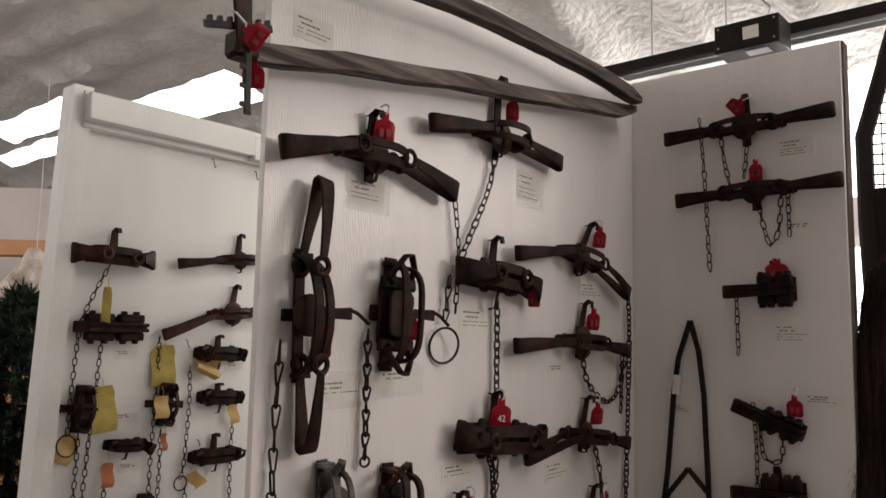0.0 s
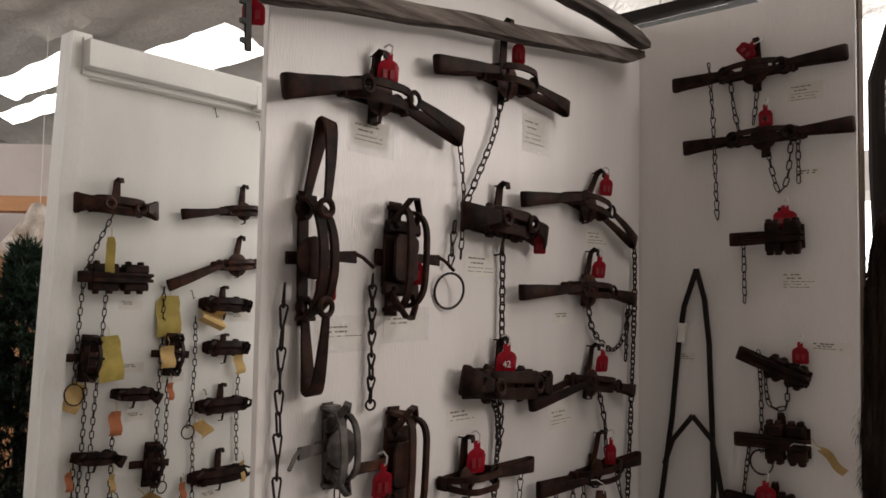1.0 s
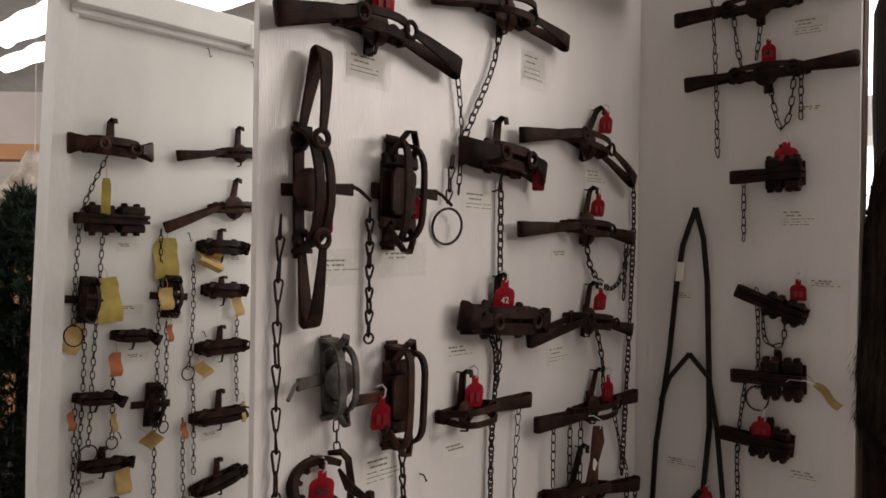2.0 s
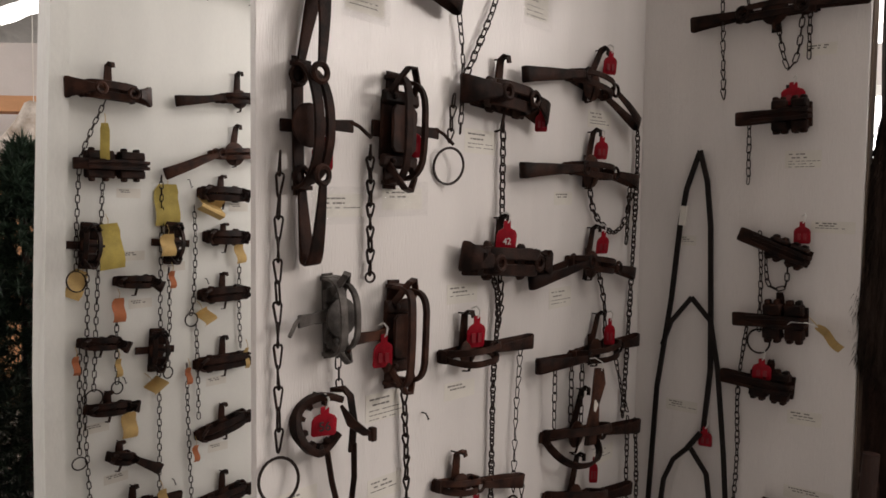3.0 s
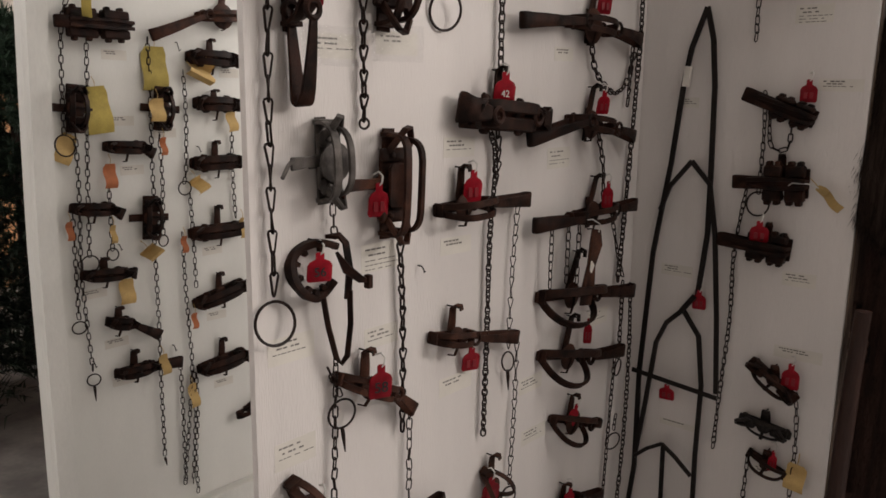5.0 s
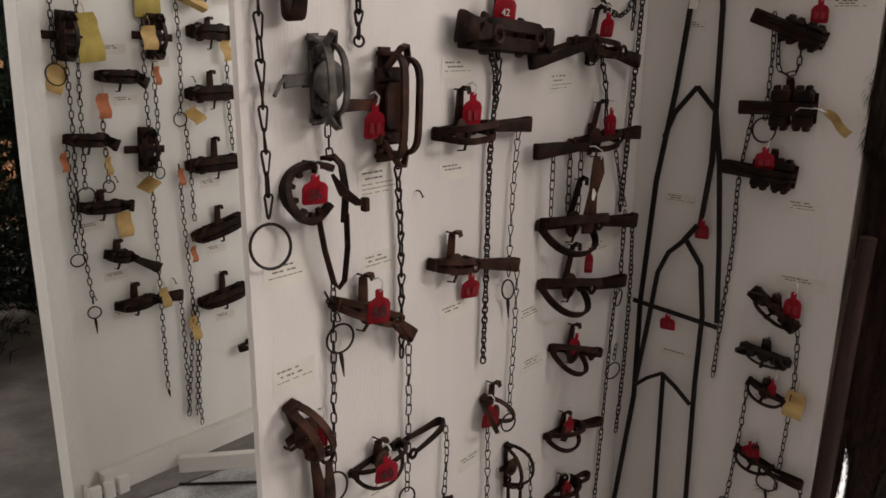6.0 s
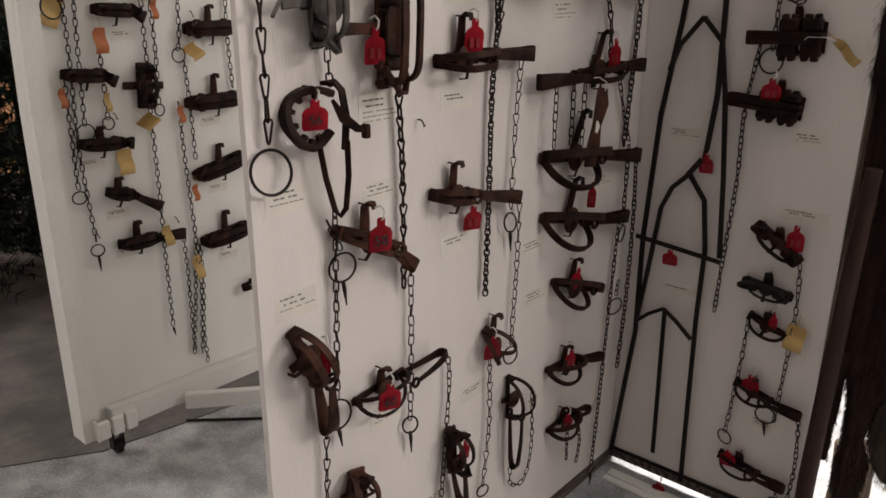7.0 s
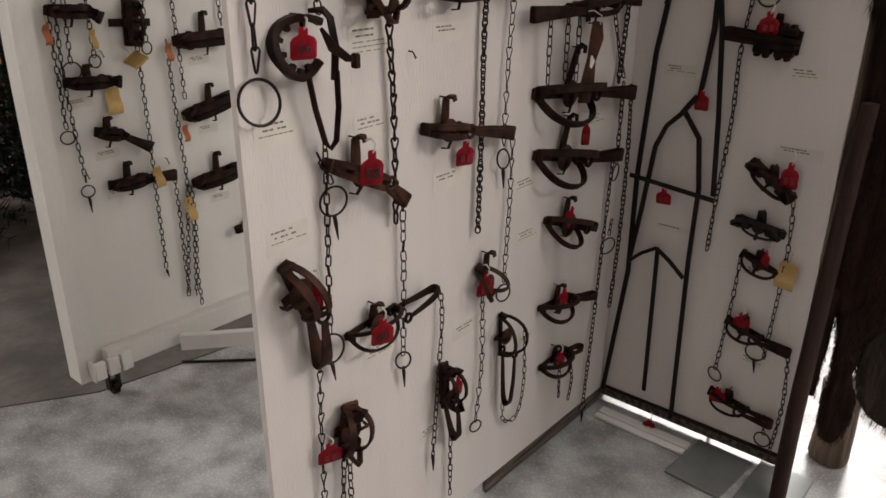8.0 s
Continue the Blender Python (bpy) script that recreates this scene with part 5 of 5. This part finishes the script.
def pelt(label, x, rows, mat, hairs, long, deep=0.032, seed=1, extra=()):
    t = thing("pelt", label, "animal pelt")
    for name, px, shape, thin, count in [("skin", x, rows, deep, hairs)] + list(extra):
        bm = hang_skin(bmesh.new(), px, shape, thin, seed)
        bmesh.ops.recalc_face_normals(bm, faces=bm.faces)
        fur = coat(bm, count, long, seed)
        o = part(name, bm, mat, t)
        if count:
            tagged(part("fur", fur, mat, o, "short dense hair"), kind="stuff")
        else:
            fur.free()
    return t


pelt("long dark brown pelt with a paw hanging low", 0.05,
     [(1.930, -0.655, -0.775), (1.880, -0.595, -0.875), (1.700, -0.567, -0.945), (1.400, -0.544, -0.976), (1.100, -0.546, -0.978), (0.900, -0.571, -0.969), (0.698, -0.585, -0.940), (0.606, -0.598, -0.860),
      (0.534, -0.616, -0.745), (0.473, -0.628, -0.709), (0.350, -0.637, -0.687), (0.268, -0.623, -0.709), (0.186, -0.627, -0.704), (0.140, -0.644, -0.686)], FUR, 30000, 0.016, seed=2,
     extra=[("foreleg", 0.035, [(0.596, -0.598, -0.628), (0.442, -0.594, -0.618), (0.319, -0.587, -0.613), (0.268, -0.594, -0.608)], 0.012, 900),
            ("paw", -0.02, [(1.050, -0.590, -0.603), (1.000, -0.582, -0.626), (0.965, -0.584, -0.624), (0.945, -0.594, -0.614)], 0.016, 700)])
pelt("grey-brown pelt with long pale guard hair", 0.125,
     [(1.100, -0.738, -0.928), (0.596, -0.680, -0.960), (0.411, -0.676, -0.981), (0.309, -0.686, -0.971), (0.248, -0.704, -0.922), (0.212, -0.732, -0.862)], FUR_GREY, 14000, 0.036, deep=0.028, seed=8)
pelt("soft brown pelt with long hair hanging high", 0.0,
     [(1.955, -0.635, -0.735), (1.920, -0.600, -0.835), (1.800, -0.578, -0.895), (1.680, -0.559, -0.895), (1.420, -0.550, -0.876), (1.300, -0.567, -0.817), (1.220, -0.637, -0.757)], FUR_SOFT, 16000, 0.042, deep=0.026, seed=5)
pelt("pale narrow dried skin hanging on edge", 0.065,
     [(1.030, -0.564, -0.572), (0.900, -0.565, -0.585), (0.698, -0.568, -0.592), (0.555, -0.572, -0.590), (0.493, -0.579, -0.585)], HIDE, 0, 0.01, deep=0.008, seed=11)
st = thing("log_stool", "short split log standing on the floor", "log", pose(0.175, -0.656, 0))
part("log", wobble(tube(bmesh.new(), [(0, 0, 0), (0, 0, 0.01), (0.003, 0, 0.12), (0.002, 0.004, 0.255), (0.002, 0.004, 0.26)], [0.052, 0.056, 0.053, 0.054, 0.050], 20), 0.004, 18), LOG, st)

sn = thing("snowshoe", "black framed snowshoe with a dark laced web", "snowshoe", pose(0.09, -0.738, 0))
edge = [(0, 0.072, 2.535), (0, 0.150, 2.27), (0, 0.150, 2.05), (0, 0.144, 1.86), (0, 0.10, 1.76), (0, -0.10, 1.76), (0, -0.144, 1.86), (0, -0.150, 2.05), (0, -0.150, 2.27), (0, -0.072, 2.535)]
part("frame", tube(bmesh.new(), edge, 0.021, 8, closed=True), BLACK, sn)
bm = bmesh.new()
for i in range(15):
    z = 2.145 + i * 0.026
    half = 0.140 if z < 2.27 else 0.140 - (z - 2.27) * 0.29
    tube(bm, [(0, -half, z), (0.002, 0, z - 0.010), (0, half, z)], 0.0024, 4)
for i in range(-6, 7):
    y = i * 0.022
    tube(bm, [(0, y, 2.13), (0.003, y, 2.25), (0, y, min(2.53, 2.27 + (0.14 - abs(y)) / 0.29))], 0.0018, 4)
part("web", bm, BLACK, sn, "dark laced web")
part("toe_board", boxed(-0.006, 0.006, -0.142, 0.142, 1.78, 2.135, bevel=0.002), BLACK, sn)

# ---- things on the floor by board B ----
# white pieces stand for the daylit strip of floor by the narrow board
g0 = thing("daylight_strip", "pair of thin white strips standing for daylight on the floor", "plank")
for x0, x1, z1 in ((-0.106, -0.080, 0.010), (-0.078, -0.040, 0.012)):
    part("plank", wobble(boxed(x0, x1, -0.322, -0.022, 0.0, z1, bevel=0.003), 0.0012, 14, x0), TRIM, g0)
g = thing("steel_plate", "flat grey steel foot plate on the floor", "plate", pose(-0.112, -0.408, 0, 0, 0, -4))
part("plate", boxed(-0.105, 0.108, -0.083, 0.083, 0.0, 0.008, bevel=0.002), PLATE, g)
# thin dark line along the floor below the foot board
g3 = thing("floor_line", "thin dark line along the concrete floor", "rod", pose(-0.781, 1.262, 0.005, 0, 0, -45.5))
part("rod", tube(bmesh.new(), [(0, 0, 0), (0.45, 0, 0)], 0.005, 6), BLACK, g3)
part("peg", tube(bmesh.new(), [(0.150, 0.075, 0.0), (0.150, 0.075, 0.07), (0.151, 0.075, 0.075)], [0.006, 0.006, 0.004], 8), BLACK, g)

# ---- ceiling gear ----
k = thing("conduit", "black flat duct hung along the ceiling with a grey pipe", "conduit")


DUCT = [Vector((1.70, 1.60, 3.213)), Vector((1.70, 0.9, 3.214)), Vector((1.70, 0.1, 3.216)), Vector((1.70, -1.6, 3.22))]
part("duct", strip(bmesh.new(), DUCT, (0, 0, 1), 0.066, 0.09), BLACK, k)
part("pipe", tube(bmesh.new(), [q + Vector((-0.02, 0, -0.062)) for q in DUCT], 0.014, 8), PLATE, k)
for y in (0.75, 0.35, -0.35):
    part("hanger_rod", tube(bmesh.new(), [(1.70, y, 3.2), (1.70, y, 4.32)], 0.004, 5), ALU, k)
bx = thing("junction_box", "black metal electrical box with a white label", "electrical box", pose(1.46, 0.145, 3.131, 0, 0, -90))
part("case", boxed(-0.145, 0.145, -0.08, 0.09, -0.066, 0.066, bevel=0.004), BLACK, bx)
part("lid", boxed(-0.142, 0.142, -0.086, -0.0805, -0.063, 0.063, bevel=0.003), BLACK, bx)
part("cable", tube(bmesh.new(), [(0.05, 0.02, 0.066), (0.08, 0.02, 0.14), (0.03, 0.02, 0.2), (-0.02, 0.03, 0.30), (-0.02, 0.03, 1.12)], 0.004, 5), ALU, bx)
part("label_plate", boxed(-0.012, 0.058, -0.0885, -0.0863, -0.028, 0.030), PAPER, bx, "white sticker with bars of print", smooth=False)
part("under_label", boxed(-0.02, 0.08, -0.04, 0.03, -0.0685, -0.0662), ALU, bx, "silver rating plate", smooth=False)
for x in (-0.125, 0.125):
    for z in (-0.045, 0.045):
        part("screw", tube(bmesh.new(), [(x, -0.086, z), (x, -0.089, z)], 0.005, 8), ALU, bx)

# ---- far end: orange wall, tree, hanging trophy ----
ASIDE = pose(-2.2, -1.12, 0, 0, 0, 42.2)
w = part("orange_partition", boxed(6.4, 6.6, 0.6, 6.6, 0.0, 2.05), ORANGE)
w.matrix_basis = ASIDE
tagged(w, "low orange timber partition wall", "partition", kind="structure")
w = part("orange_lintel", boxed(6.38, 6.6, 0.6, 6.6, 2.32, 2.44), ORANGE)
w.matrix_basis = ASIDE
tagged(w, "orange timber beam above the partition", "beam", kind="structure")
w = part("wall_side", boxed(7.2, 7.4, 0.4, 7.0, 0.0, 3.0), WALL)
w.matrix_basis = ASIDE
tagged(w, "pale wall behind the orange partition", "wall", kind="structure")


def fir(w0, y0, height, radius, seed):
    rnd = random.Random(seed)
    t = thing("artificial_tree", "dark green artificial fir tree standing on the floor", "tree", ASIDE @ pose(w0, y0, 0))
    part("trunk", tube(bmesh.new(), [(0, 0, 0), (0, 0, height * 0.5), (0, 0, height)], [0.04, 0.03, 0.006], 8), DARKWOOD, t)
    bm = bmesh.new()
    for i in range(520):
        k = rnd.random() ** 0.8
        z = 0.15 + (height - 0.15) * k
        reach = radius * (1 - k) ** 0.85 * rnd.uniform(0.65, 1.05) + 0.04
        a = rnd.uniform(0, 2 * math.pi)
        root = Vector((0, 0, z))
        tip = Vector((math.cos(a) * reach, math.sin(a) * reach, z - 0.12 * reach + rnd.uniform(-0.05, 0.12)))
        for j in range(60):
            f0 = rnd.uniform(0.25, 1.0)
            c = root.lerp(tip, f0)
            d = Vector((rnd.gauss(0, 1), rnd.gauss(0, 1), rnd.gauss(0.2, 0.7))).normalized() * 0.06 + (tip - root).normalized() * 0.035
            sd = d.cross(Vector((rnd.random(), rnd.random(), 1))).normalized() * 0.007
            bm.faces.new([bm.verts.new(q) for q in (c - sd, c + sd, c + d)])
    tagged(part("crown", bm, NEEDLE, t, "dense dark green needles"), kind="stuff")


fir(4.6, 2.20, 1.88, 0.62, 4)
fir(3.9, 2.30, 1.3, 0.60, 9)
h = thing("hanging_trophy", "pale striped hide form hanging on a cord", "hanging hide", ASIDE @ pose(5.5, 2.66, 2.02))
part("hide", wobble(tube(bmesh.new(), [(0, 0, -0.25), (0, 0, -0.2), (0, 0.02, -0.05), (0, -0.05, 0.12), (0, -0.08, 0.24), (0, -0.08, 0.27)], [0.04, 0.10, 0.13, 0.09, 0.05, 0.02], 14), 0.03, 6), PALE_HIDE, h)
part("cord", tube(bmesh.new(), [(0, -0.08, 0.25), (0, -0.08, 1.5)], 0.003, 5), PAPER, h)


# ---- small hardware on the boards ----
def hook(board, u, z, size, label):
    t = thing("hook", label, "hook", on(board, u, z, 0), group="small hooks")
    part("wire", tube(bmesh.new(), [(0, 0.2 * size, -0.001), (0, 0.2 * size, 0.010), (0.002, -0.3 * size, 0.014), (0.12 * size, -0.7 * size, 0.016), (0.30 * size, -0.5 * size, 0.016)], 0.0016, 5), BLACK, t)


for board, u, z, size in (('C', -0.622, 2.319, 0.035), ('C', -0.448, 2.306, 0.035), ('C', -0.684, 1.711, 0.03), ('C', -0.624, 1.390, 0.02), ('C', -0.910, 1.107, 0.02), ('C', -0.748, 0.750, 0.02), ('C', -1.013, 0.761, 0.02), ('A', -0.933, 1.237, 0.014)):
    hook(board, u, z, size, "small black wire hook screwed into the board")
